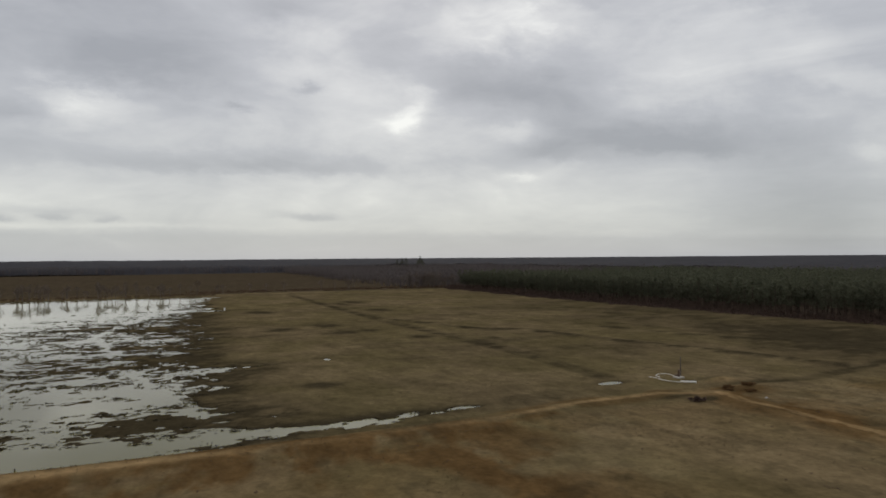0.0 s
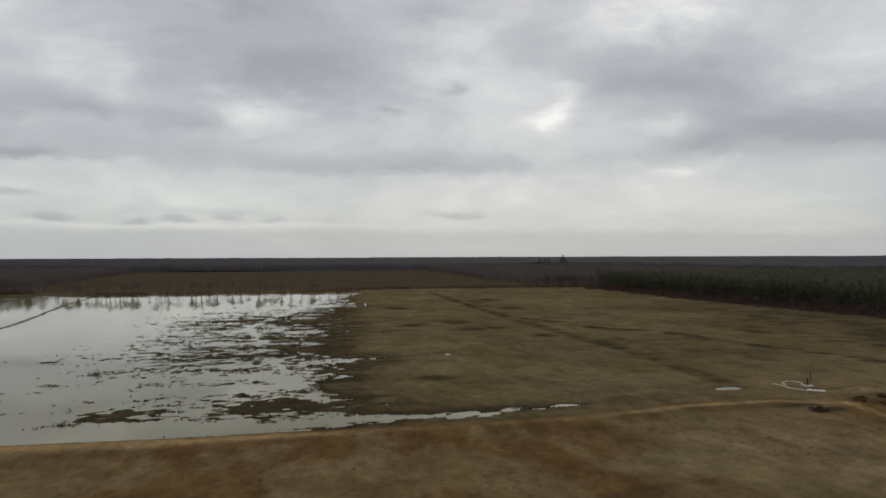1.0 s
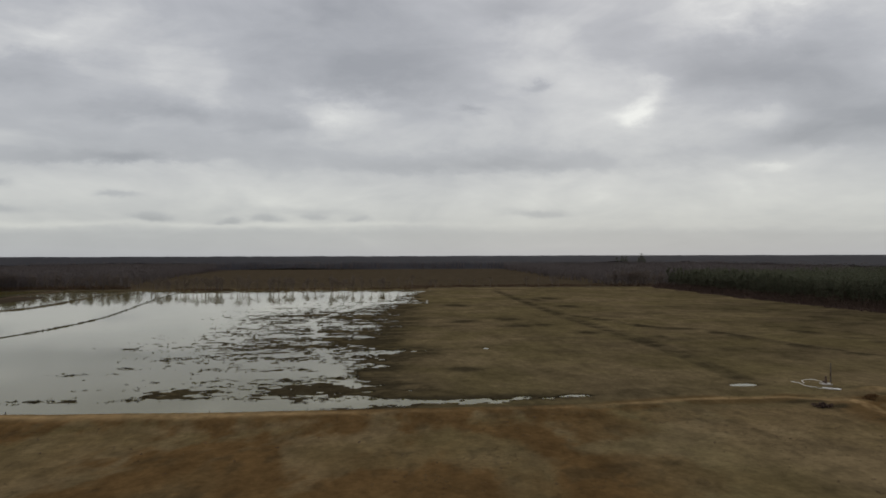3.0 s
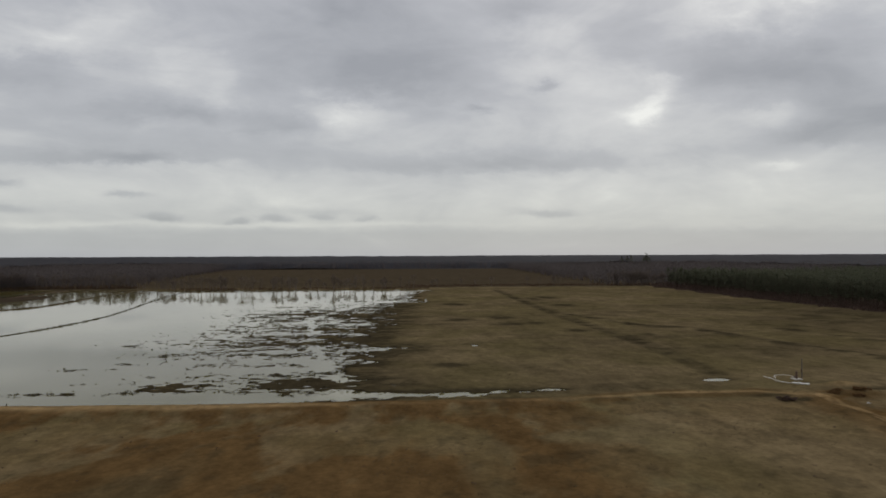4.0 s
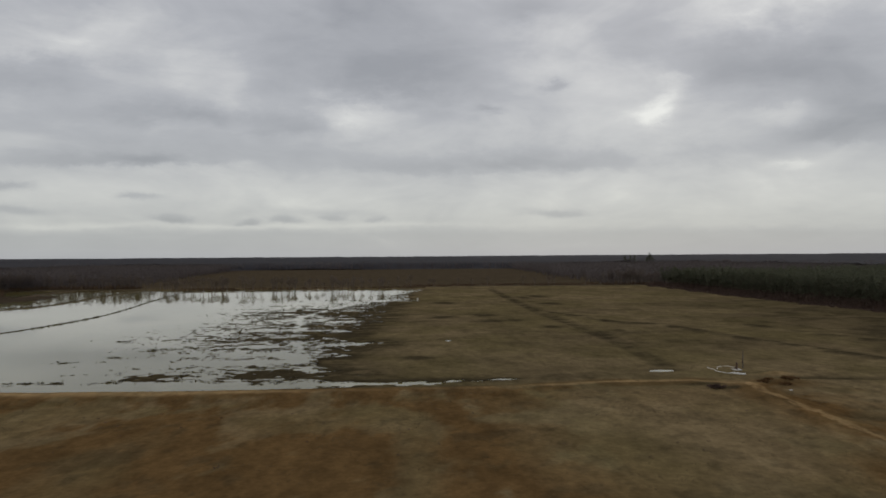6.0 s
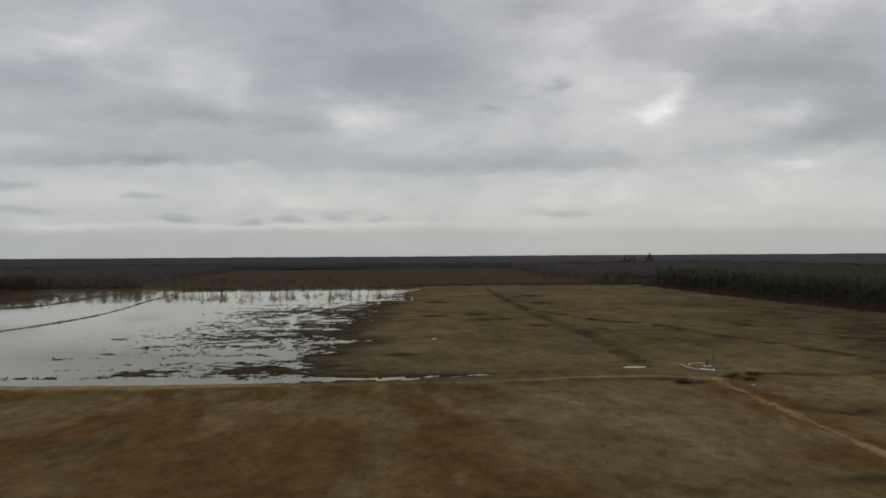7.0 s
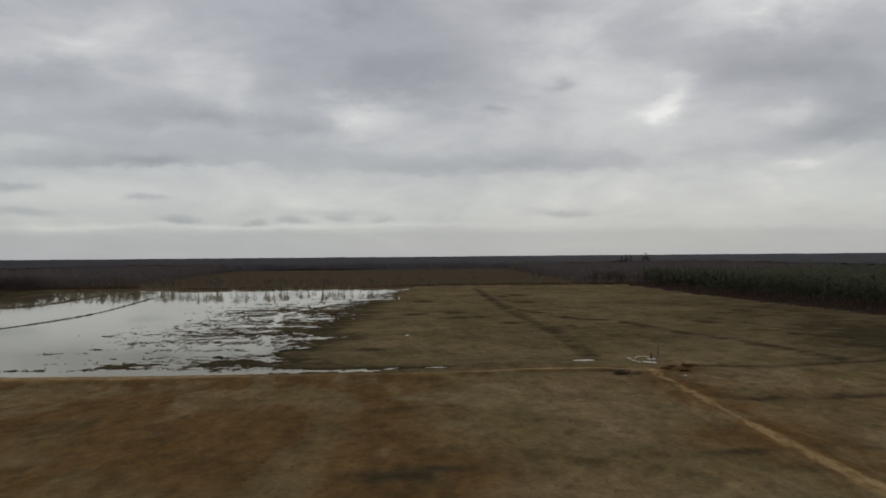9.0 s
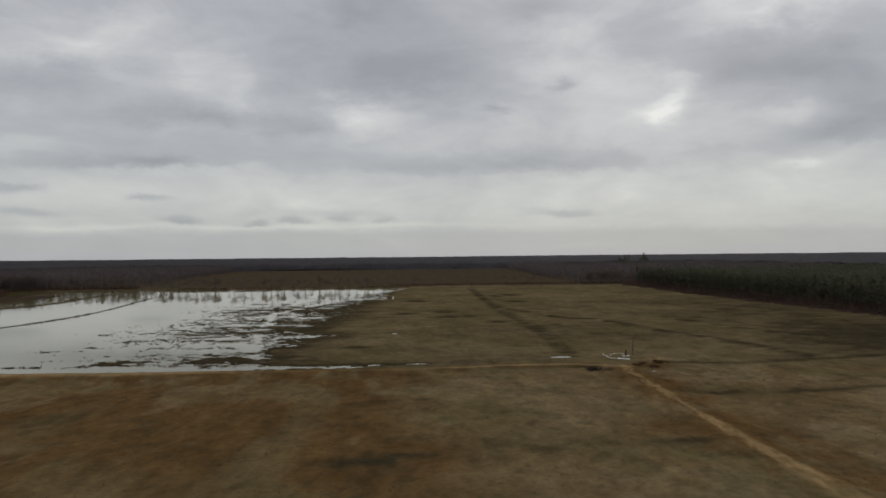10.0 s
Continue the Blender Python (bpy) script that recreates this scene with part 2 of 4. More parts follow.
STEEL = plain_material("rusty_steel", (0.11, 0.07, 0.05), 0.6, 6.0, 0.4, 0.5, 0.6)
CONCRETE = plain_material("pale_concrete", (0.50, 0.47, 0.42), 0.9, 4.0)

# ---- noise on arrays, for the lie of the land ----


def lattice(i, j, seed):
    h = (i.astype(np.int64) * 374761393 + j.astype(np.int64) * 668265263 + seed * 974634777) & 0x7FFFFFFF
    h = ((h ^ (h >> 13)) * 1274126177) & 0x7FFFFFFF
    return ((h ^ (h >> 16)) & 0xFFFF) / 65535.0


def vnoise(x, y, seed):
    i, j = np.floor(x), np.floor(y)
    u, v = x - i, y - j
    u, v = u * u * (3 - 2 * u), v * v * (3 - 2 * v)
    a, b = lattice(i, j, seed), lattice(i + 1, j, seed)
    c, d = lattice(i, j + 1, seed), lattice(i + 1, j + 1, seed)
    return (a + (b - a) * u) * (1 - v) + (c + (d - c) * u) * v


def fbm(x, y, seed, octaves=4, gain=0.5):
    s, k, t = 0.0, 1.0, 0.0
    for o in range(octaves):
        s = s + k * vnoise(x * 2**o, y * 2**o, seed + o)
        t += k
        k *= gain
    return s / t - 0.5


def step(lo, hi, v):
    t = np.clip((v - lo) / (hi - lo), 0, 1)
    return t * t * (3 - 2 * t)


def line_distance(x, y, pts):
    """Distance to a line through pts, and how far along it the nearest place lies (0 to 1)."""
    best, along = np.full(np.shape(x), 1e9), np.zeros(np.shape(x))
    n = len(pts) - 1
    for k in range(n):
        (ax, ay), (bx, by) = pts[k], pts[k + 1]
        ex, ey = bx - ax, by - ay
        t = np.clip(((x - ax) * ex + (y - ay) * ey) / (ex * ex + ey * ey), 0, 1)
        d = np.hypot(x - ax - t * ex, y - ay - t * ey)
        near = d < best
        best, along = np.where(near, d, best), np.where(near, (k + t) / n, along)
    return best, along


def bump_at(x, y, cx, cy, rx, ry):
    return np.exp(-((x - cx) / rx) ** 2 - ((y - cy) / ry) ** 2)


# ---- the plan (metres) ----
LEVEE = [(-900, 96), (-45, 94.5), (-8, 92.8), (35, 92.8), (60, 95.5), (85, 102.5), (106, 103), (115, 98)]
ROAD = [(116, 97), (115.5, 83), (115, 70), (114, 48), (113.8, 30), (114.2, 8), (113, -40), (110, -300)]
DITCH = [(108, 124), (109, 136), (111.5, 175), (110.5, 219), (108.6, 268), (109, 338), (112.6, 505)]
CONTOUR = [(112, 285), (121.7, 260), (129.5, 232), (145, 222), (151, 189), (159, 164), (167, 135), (172, 112)]
CONTOUR_EAST = [(178, 215), (183, 192), (192, 167), (215, 140)]
FIELD_LINE = [(128, 105.5), (148, 102), (176, 107), (196, 112), (250, 122)]
SIDE_DITCH = [(120, 68), (133, 65), (151, 67.5), (166, 71), (270, 78)]
DRAIN = [(8, 105.5), (18, 107), (30, 106.2), (42, 106), (54, 107.6)]
CHANNEL = [(-8, 258), (-3, 285), (2, 310), (9.5, 350), (16, 374), (24, 390), (42, 379), (51, 367)]
RILL = [(-7, 280), (-4, 262), (1, 221), (9, 172), (14, 146), (20, 122)]
PINE_EDGE = [(288, 60), (286, 170), (276, 210), (270, 300), (262, 400), (264, 470), (262, 530)]


def pine_edge(y):
    return np.interp(y, [p[1] for p in PINE_EDGE], [p[0] for p in PINE_EDGE])


def shore(y):
    """The flood's ragged eastern edge."""
    return np.interp(y, [100, 112, 120, 130, 146, 157, 170, 177, 185, 193, 210, 222, 249, 280, 335, 360, 395, 437, 470, 520], [16, 22, 22.5, 19, 17.5, 22, 22, 27, 20, 15, 19, 20, 26, 26, 27, 30, 34, 38, 44, 50])


def woods_edge(y):
    """The edge of the western woods."""
    return np.interp(y, [100, 380, 417, 463, 530, 560, 573], [-250, -232, -234, -250, -288, -276, -265])


def height(x, y):
    """The lie of the land over the flood's level, which is 0."""
    dry = 0.22 + 0.20 * fbm(x / 40, y / 40, 11) + 0.08 * fbm(x / 5, y / 5, 21)
    streak = fbm(x / 18, y / 7, 31, 6, 0.7) + 1.2 * fbm(x / 3.2, y / 1.9, 41, 3, 0.75)
    # the basin falls away from its eastern shore
    s = x - shore(y) + 11 * fbm(x / 14, y / 6, 51, 5, 0.7) + 5 * fbm(x / 3.0, y / 2.0, 55, 3, 0.7)
    basin = np.interp(s, [-140, -90, -60, -40, -16, -4, 2, 8, 20], [-0.60, -0.34, -0.20, -0.155, -0.11, -0.05, 0.03, 0.14, 0.30])
    # belts of shoals and stubble that stand just proud
    belt = bump_at(x, y, -18, 298, 34, 30) + 0.7 * bump_at(x, y, 12, 285, 12, 32) + bump_at(x, y, -12, 192, 30, 26) + 0.5 * bump_at(x, y, 8, 225, 14, 20) + 0.35 * bump_at(x, y, -20, 245, 30, 30)
    basin = basin + 0.165 * np.clip(belt, 0, 1)
    wet = basin + 0.40 * streak * step(30, 2, s)
    # open water along the levee and along the far shore
    wet = wet - 0.25 * step(113, 107, y) * step(10, -2, x) - 0.14 * step(350, 430, y) * step(30, 0, x)
    # low muddy islands and open pools
    wet = wet + 0.26 * bump_at(x, y, 8.5, 121, 11, 7) + 0.19 * bump_at(x, y, -18, 118.5, 9, 6) + 0.20 * bump_at(x, y, -41, 113.5, 12, 2.2) + 0.12 * bump_at(x, y, -66, 114, 12, 2) + 0.16 * bump_at(x, y, -1, 146, 11, 3)
    wet = wet + 0.16 * bump_at(x, y, -50, 143.5, 10, 2) + 0.18 * bump_at(x, y, -63, 231, 5, 2.5) + 0.16 * bump_at(x, y, -50, 188, 4, 3) + 0.16 * bump_at(x, y, -33, 167, 4, 4)
    wet = wet - 0.14 * bump_at(x, y, 9, 152, 9, 9) - 0.10 * bump_at(x, y, 13, 136, 6, 7) - 0.08 * bump_at(x, y, -14, 137, 20, 6)
    d, _ = line_distance(x, y, RILL)
    wet = wet - (0.12 + 0.75 * fbm(x / 3, y / 7, 98, 4, 0.65)) * np.exp(-(d / np.clip(1.5 + 3.0 * fbm(x / 5, y / 8, 96, 3), 0.4, 3)) ** 2)
    d, _ = line_distance(x, y, CHANNEL)
    wet = wet - 0.16 * np.exp(-(d / np.clip(1.8 + 4.0 * fbm(x / 6, y / 9, 97, 3), 0.5, 4)) ** 2)
    z = np.minimum(dry, wet)
    # southern bank and the land this side of it
    z = np.where(y < np.interp(x, [30, 60], [98, 101.5]), np.maximum(z, dry - 0.1), z)
    d, _ = line_distance(x, y, LEVEE)
    crest = np.interp(x, [40, 80], [1.5, 0.45]) + 0.25 * fbm(x / 6, y / 6, 61)
    half = np.interp(x, [40, 80], [8.5, 5.5])
    z = np.where(d < half, np.maximum(z, crest * step(half, 1.2, d) - 0.25 * step(half * 0.8, half, d)), z)
    # northern and western shores
    far = y - 523 - 38 * step(-150, -205, x) + 10 * fbm(x / 25, y / 25, 71)
    z = np.where(far > -6, np.maximum(z, np.interp(far, [-6, 0, 14], [-0.5, 0.03, 0.6])), z)
    west = woods_edge(y) - x + 2 + 8 * fbm(x / 20, y / 20, 81)
    z = np.where(west > -6, np.maximum(z, np.interp(west, [-6, 0, 8], [-0.5, 0.04, 0.7])), z)
    # a drowned mud flat between the western banks
    z = z + 1.35 * bump_at(x, y, -222, 425, 24, 62) + 0.30 * fbm(x / 9, y / 9, 82) * bump_at(x, y, -210, 420, 28, 70)
    # drain at the levee's foot and its puddles
    d, a = line_distance(x, y, DRAIN)
    z = z - 0.75 * np.exp(-(d / np.clip(2.1 - 0.7 * a + 2.6 * fbm(x / 5, y / 2.5, 91) + 3.4 * fbm(x / 1.6, y / 0.9, 92, 2), 0.3, 4)) ** 2)
    for cx, cy, rx, ry in ((65, 109.4, 3.4, 1.2), (59, 107.8, 1.6, 0.7), (57, 180.3, 0.9, 1.9), (38, 381, 14, 4), (25.5, 177.4, 4, 1.3), (30.5, 177.2, 2.6, 0.9), (34.5, 176.8, 2.0, 0.8), (38.5, 177, 1.6, 0.7), (42, 398, 10, 5), (34, 430, 14, 6), (46, 512, 16, 6)):
        z = z - (z + 0.20) * np.clip(bump_at(x, y, cx, cy, rx, ry) * (1.0 + 3.2 * fbm(x / 2.2, y / 1.4, 95, 3)), 0, 1.1)
    z = z - (z + 0.20) * np.clip(1.15 * bump_at(x, y, 105.2, 117.4, 3.7, 1.6) * (1.0 + 0.7 * fbm(x / 2.2, y / 1.4, 95, 3)), 0, 1)
    # farm road, ditches and spoil heaps
    d, _ = line_distance(x, y, ROAD)
    z = np.where(d < 6, np.maximum(z, 0.6 * step(6.0, 2.2, d) + 0.06 * fbm(x / 3, y / 3, 101)), z)
    for pts, deep, wide in ((DITCH, 0.45, 2.4), (CONTOUR, -0.35, 2.6), (CONTOUR_EAST, -0.3, 2.6), (FIELD_LINE, 0.3, 1.8), (SIDE_DITCH, 0.5, 1.8)):
        d, _ = line_distance(x, y, pts)
        z = np.where(d < 9, np.maximum(z - deep * np.exp(-(d / wide) ** 2), np.minimum(z, 0.04)), z)
    z = z + 1.0 * bump_at(x, y, 125.5, 98.5, 4.5, 2.2) + 0.9 * bump_at(x, y, 128.3, 108.6, 3.8, 2.0)
    # the land rises gently towards the horizon
    r = np.hypot(x, y - 200)
    return z + 6.0 * step(1200, 4800, r) + 1.2 * step(40, 400, x - 270)


# ---- the ground, one sheet to the horizon ----


def spread(parts, far_lo, far_hi):
    """Grid lines: even inside each (from, to, step) stretch, ever wider outside, out to the horizon."""
    v = []
    for a, b, s in parts:
        v += list(np.arange(a, b, s))
    v.append(parts[-1][1])
    s, e = parts[-1][2], v[-1]
    while e < far_hi:
        s *= 1.14
        e += s
        v.append(min(e, far_hi))
    s, e, low = parts[0][2], v[0], []
    while e > far_lo:
        s *= 1.14
        e -= s
        low.append(max(e, far_lo))
    return np.array(low[::-1] + v)


def sheet(name, xs, ys, zf, mat, kind_label, category, keep=None):
    X, Y = np.meshgrid(xs, ys)
    Z = zf(X, Y)
    nx, ny = len(xs), len(ys)
    verts = np.stack([X, Y, Z], -1).reshape(-1, 3)
    i = (np.arange(ny - 1)[:, None] * nx + np.arange(nx - 1)[None, :])
    if keep is not None:
        i = i[keep((X[:-1, :-1] + X[1:, 1:]) / 2, (Y[:-1, :-1] + Y[1:, 1:]) / 2)]
    i = i.ravel()
    faces = np.stack([i, i + 1, i + 1 + nx, i + nx], -1)
    me = bpy.data.meshes.new(name)
    me.vertices.add(len(verts))
    me.vertices.foreach_set("co", verts.ravel().astype(np.float32))
    me.loops.add(faces.size)
    me.loops.foreach_set("vertex_index", faces.ravel().astype(np.int32))
    me.polygons.add(len(faces))
    me.polygons.foreach_set("loop_start", np.arange(0, faces.size, 4, dtype=np.int32))
    me.update(calc_edges=True)
    me.polygons.foreach_set("use_smooth", np.ones(len(faces), dtype=bool))
    me.materials.append(mat)
    ob = tagged(new(name, me), kind_label, category, kind="structure")
    return ob, X, Y, Z


XS = spread([(-190, -75, 2.0), (-75, 45, 0.6), (45, 107, 0.9), (107, 128, 0.5), (128, 300, 2.0)], -4700, 4700)
YS = spread([(-30, 88, 1.1), (88, 140, 0.55), (140, 340, 0.8), (340, 450, 1.2), (450, 560, 2.0)], -1500, 4850)
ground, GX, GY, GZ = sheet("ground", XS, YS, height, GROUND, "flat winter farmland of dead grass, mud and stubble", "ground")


def paint(name, values):
    a = ground.data.attributes.new(name, "FLOAT", "POINT")
    a.data.foreach_set("value", np.clip(values, 0, 1).ravel().astype(np.float32))


# where which cover grows
d_levee, _ = line_distance(GX, GY, LEVEE)
d_road, a_road = line_distance(GX, GY, ROAD)
patchy = fbm(GX / 9, GY / 5, 201, 4, 0.6)
patch_ns = fbm(GX / 5, GY / 9, 207, 5, 0.66)
broad = fbm(GX / 34, GY / 24, 211, 4, 0.55)
rows_ns = fbm(GX / 7, GY / 90, 221, 3, 0.6)
south = step(100, 92, GY)
scuff = fbm(GX / 2.2, GY / 5, 205, 3, 0.6) + 0.5 * fbm(GX / 0.9, GY / 2.4, 206, 2)
lane = np.interp(GY, [8, 28, 48, 80, 95], [2.5, 1.9, 1.25, 1.15, 1.7])
track = step(lane, lane * 0.3, d_road + 3.4 * scuff) * (0.72 + 1.7 * scuff)
rut = np.exp(-(((d_road - 0.9) / 0.5) ** 2))
track = track * (0.7 + 0.45 * rut) + 0.5 * bump_at(GX, GY, 115, 99, 4, 3)
wear = step(40, 5, GX) * 0.58 + 0.22 + 0.4 * step(66, 84, GX)
track = np.maximum(track, step(2.4 + 1.3 * step(25, 0, GX), 0.6, np.abs(d_levee + 0.4) + 1.8 * patchy) * (wear + 1.1 * patchy))
track = np.maximum(track, 0.55 * (0.3 * bump_at(GX, GY, 125.5, 98.5, 3.5, 1.5) + 1.2 * bump_at(GX, GY, 128.3, 107.6, 3.6, 1.2)))
rust = south * step(-0.07, 0.12, broad + 0.10 * rows_ns + 0.55 * patch_ns) * 0.9
rust = rust + south * (1.05 + 2.4 * patch_ns) * (1.1 * bump_at(GX, GY, 21, 41, 14, 18) + 0.8 * bump_at(GX, GY, 36, 38, 7, 20) + bump_at(GX, GY, 62, 25, 9, 6) + 0.4 * bump_at(GX, GY, 103, 30, 9, 6) + 0.8 * bump_at(GX, GY, 122, 24, 4, 26) + 0.7 * bump_at(GX, GY, 53, 45, 4, 30))
rust = rust * (1 - 0.9 * bump_at(GX, GY, 44, 40, 4.5, 45)) * (1 - 0.75 * bump_at(GX, GY, 85, 62, 26, 26)) * (1 - 0.8 * bump_at(GX, GY, 2, 45, 9, 25))
rust = rust * (1 - 0.6 * step(62, 78, GX) * step(113, 106, GX))
rust = rust * (1 - 0.55 * step(116, 122, GX)) + 0.9 * south * bump_at(GX, GY, 106.5, 37, 5, 8) * (1.0 + 2.0 * patch_ns)
east = step(112.5, 116, GX)
rust = rust + (0.25 + 0.75 * east) * step(11, 3, d_road) * step(-0.06, 0.16, patchy) + 0.7 * step(6, 2.6, d_levee) * step(-0.1, 0.15, patchy)
rust = rust + (1.1 + 1.5 * patchy) * bump_at(GX, GY, 124, 98.5, 7.5, 5)
rust = rust + 0.32 * south * step(64, 40, GX) * (1.0 + 1.5 * patch_ns)
olive = south * step(0.0, 0.2, -broad + 0.10 * rows_ns + 0.3 * patch_ns) * 0.6 + (1 - south) * step(0.02, 0.22, broad + 0.3 * rows_ns) * 0.8
olive = olive + south * (0.8 * bump_at(GX, GY, 45, 35, 4.0, 40) + 0.7 * bump_at(GX, GY, 74, 50, 9, 25) + 0.5 * bump_at(GX, GY, 88, 28, 12, 9))
olive = olive * (1 - 0.6 * step(122, 150, GX))
mud = step(0.30, 0.02, GZ) * (0.55 + 0.5 * patchy) * step(90, 104, GY) * step(560, 540, GY)
mud = np.maximum(mud, step(0.20, 0.08, GZ) * step(62, 44, GX) * step(100, 104, GY) * step(540, 520, GY))
mud = mud + 0.75 * bump_at(GX, GY, 9, 120, 14, 9) + 0.8 * bump_at(GX, GY, 40, 109, 30, 3.5)
edge = GX - shore(GY)
mud = np.maximum(mud, 0.85 * np.exp(-(((edge - 6) / 13) ** 2)) * (0.85 + 1.8 * patchy) * step(106, 112, GY) * step(420, 330, GY))
mud = np.maximum(mud, 0.9 * step(0.32, 0.1, GZ) * step(97, 99, GY) * step(106, 104, GY) * step(60, 40, GX))
for pts, amount, wide in ((DITCH, 0.62, 3.2), (CONTOUR, 0.8, 3.6), (CONTOUR_EAST, 0.7, 3.6), (FIELD_LINE, 0.6, 2.0), (SIDE_DITCH, 0.6, 2.2)):
    d, _ = line_distance(GX, GY, pts)
    mud = np.maximum(mud, amount * np.exp(-((d / (wide * (1 + 0.8 * patchy))) ** 2)) * (1.0 + 3.0 * patchy))
for cx, cy, rx, ry in ((100.5, 217, 6, 6), (79, 243, 7, 7), (125.5, 340, 8, 11), (120, 396, 6, 14), (131, 409, 8, 14), (65, 353, 9, 12), (136.5, 226, 7, 6), (46.5, 142, 6, 4), (79, 271, 6, 8), (90, 245, 5, 7), (110, 95, 4, 2), (122, 204, 4, 5), (60, 262, 7, 7), (112, 99, 9, 1.6), (57, 24.5, 6, 2.2), (63, 27, 5, 1.6), (104, 31, 5, 2)):
    mud = np.maximum(mud, 0.95 * bump_at(GX, GY, cx, cy, rx, ry) * (1.0 + 1.6 * patchy))
mud = mud + 0.40 * south * step(0.13, 0.26, fbm(GX / 3.0, GY / 4.0, 237, 3, 0.6) + 0.3 * broad)
mud = mud + 0.10 * (1 - south) * step(560, 500, GY) + 0.5 * step(535, 600, GY) * step(1500, 1400, GY) + 0.6 * bump_at(GX, GY, 128, 111, 4.5, 1.6)
mud = mud + 0.9 * bump_at(GX, GY, 222, 150, 36, 40) * (0.9 + 1.5 * patchy)
mud = mud + 0.40 * step(165, 225, GX + 60 * broad) * step(60, 110, GY) * step(420, 300, GY) * (0.9 + 1.2 * patchy)
mud = mud + 0.28 * step(0.02, 0.22, fbm(GX / 20, GY / 14, 231, 5, 0.6)) * (1 - south) * step(550, 500, GY)
# darker brown ground along the woods' edges, the western flat and the far field
dark_cover = np.maximum(step(-9, 4, GX - pine_edge(GY) + 22 * patchy) * step(20, 60, GY), np.maximum(step(18, 6, GX - woods_edge(GY)) * step(330, 380, GY), 0.95 * np.clip(1.8 * bump_at(GX, GY, -222, 430, 34, 90), 0, 1)))
dark_cover = np.maximum(dark_cover, step(522, 570, GY + 60 * patchy + 30 * broad) * 0.7)
paint("track", track)
paint("rust", rust)
paint("olive", olive)
paint("mud", mud)
paint("dark_cover", dark_cover)

water, _, _, _ = sheet("water", np.linspace(-420, 140, 29), np.linspace(97, 545, 23), lambda x, y: 0 * x, WATER, "still grey flood water over a field", "water")

# ---- helpers for things ----


def mesh_from(name, verts, faces, mat, smooth=False):
    me = bpy.data.meshes.new(name)
    me.from_pydata([tuple(v) for v in verts], [], [tuple(f) for f in faces])
    me.materials.append(mat)
    if smooth:
        me.polygons.foreach_set("use_smooth", [True] * len(me.polygons))
    me.update()
    return me


def tri_mesh(name, tris, mat):
    """One mesh of loose triangles, from an array (n, 3, 3)."""
    n = len(tris)
    me = bpy.data.meshes.new(name)
    me.vertices.add(3 * n)
    me.vertices.foreach_set("co", tris.reshape(-1).astype(np.float32))
    me.loops.add(3 * n)
    me.loops.foreach_set("vertex_index", np.arange(3 * n, dtype=np.int32))
    me.polygons.add(n)
    me.polygons.foreach_set("loop_start", np.arange(0, 3 * n, 3, dtype=np.int32))
    me.update(calc_edges=True)
    me.materials.append(mat)
    return me


def part(name, me, parent, label=""):
    ob = new(name, me)
    ob.parent = parent
    return tagged(ob, label)


def limb(verts, faces, a, b, ra, rb, sides=4):
    """A tapered round piece from a to b."""
    a, b = Vector(a), Vector(b)
    q = (b - a).to_track_quat("Z", "Y")
    s = len(verts)
    for c, r in ((a, ra), (b, rb)):
        for k in range(sides):
            t = 2 * math.pi * k / sides
            verts.append(c + q @ Vector((r * math.cos(t), r * math.sin(t), 0)))
    for k in range(sides):
        j = (k + 1) % sides
        faces.append((s + k, s + j, s + sides + j, s + sides + k))
    faces.append(tuple(s + k for k in range(sides))[::-1])
    faces.append(tuple(s + sides + k for k in range(sides)))


def ground_z(x, y):
    return float(height(np.array([float(x)]), np.array([float(y)]))[0])


def pine_tree(rng, tall):
    """A loblolly-like pine: bare lower trunk, limbs, ragged needle crown."""
    root = new("pine_tree")
    v, f = [], []
    lean = Vector((rng.uniform(-0.3, 0.3), rng.uniform(-0.3, 0.3), 0))
    pts = [Vector((0, 0, -0.3)), lean * 0.3 + Vector((0, 0, tall * 0.35)), lean * 0.7 + Vector((0, 0, tall * 0.7)), lean + Vector((0, 0, tall * 0.97))]
    rad = [0.24, 0.19, 0.12, 0.03]
    for k in range(3):
        limb(v, f, pts[k], pts[k + 1], rad[k], rad[k + 1], 6)
    tris = []
    for k in range(26):
        h = rng.uniform(0.30, 0.95)
        reach = (2.6 if h < 0.6 else 2.9 * (1.02 - h) / 0.42) * rng.uniform(0.55, 1.15)
        t = rng.uniform(0, 2 * math.pi)
        a = lean * h + Vector((0, 0, tall * h))
        b = a + Vector((reach * math.cos(t), reach * math.sin(t), rng.uniform(0.0, 0.9)))
        limb(v, f, a, b, 0.05, 0.015, 3)
        for _ in range(11):
            c = a.lerp(b, rng.uniform(0.4, 1.08)) + Vector((rng.gauss(0, 0.35), rng.gauss(0, 0.35), rng.gauss(0, 0.28)))
            for _ in range(2):
                n = [c + Vector((rng.gauss(0, 0.36), rng.gauss(0, 0.36), rng.gauss(0, 0.22))) for _ in range(3)]
                tris.append([tuple(p) for p in n])
    part("trunk", mesh_from("pine_trunk", v, f, PINE_BARK), root)
    part("crown", tri_mesh("pine_crown", np.array(tris), PINE), root)
    return tagged(root, "dark green pine in a dense roadside plantation edge", "tree", "trees of the forest edge")


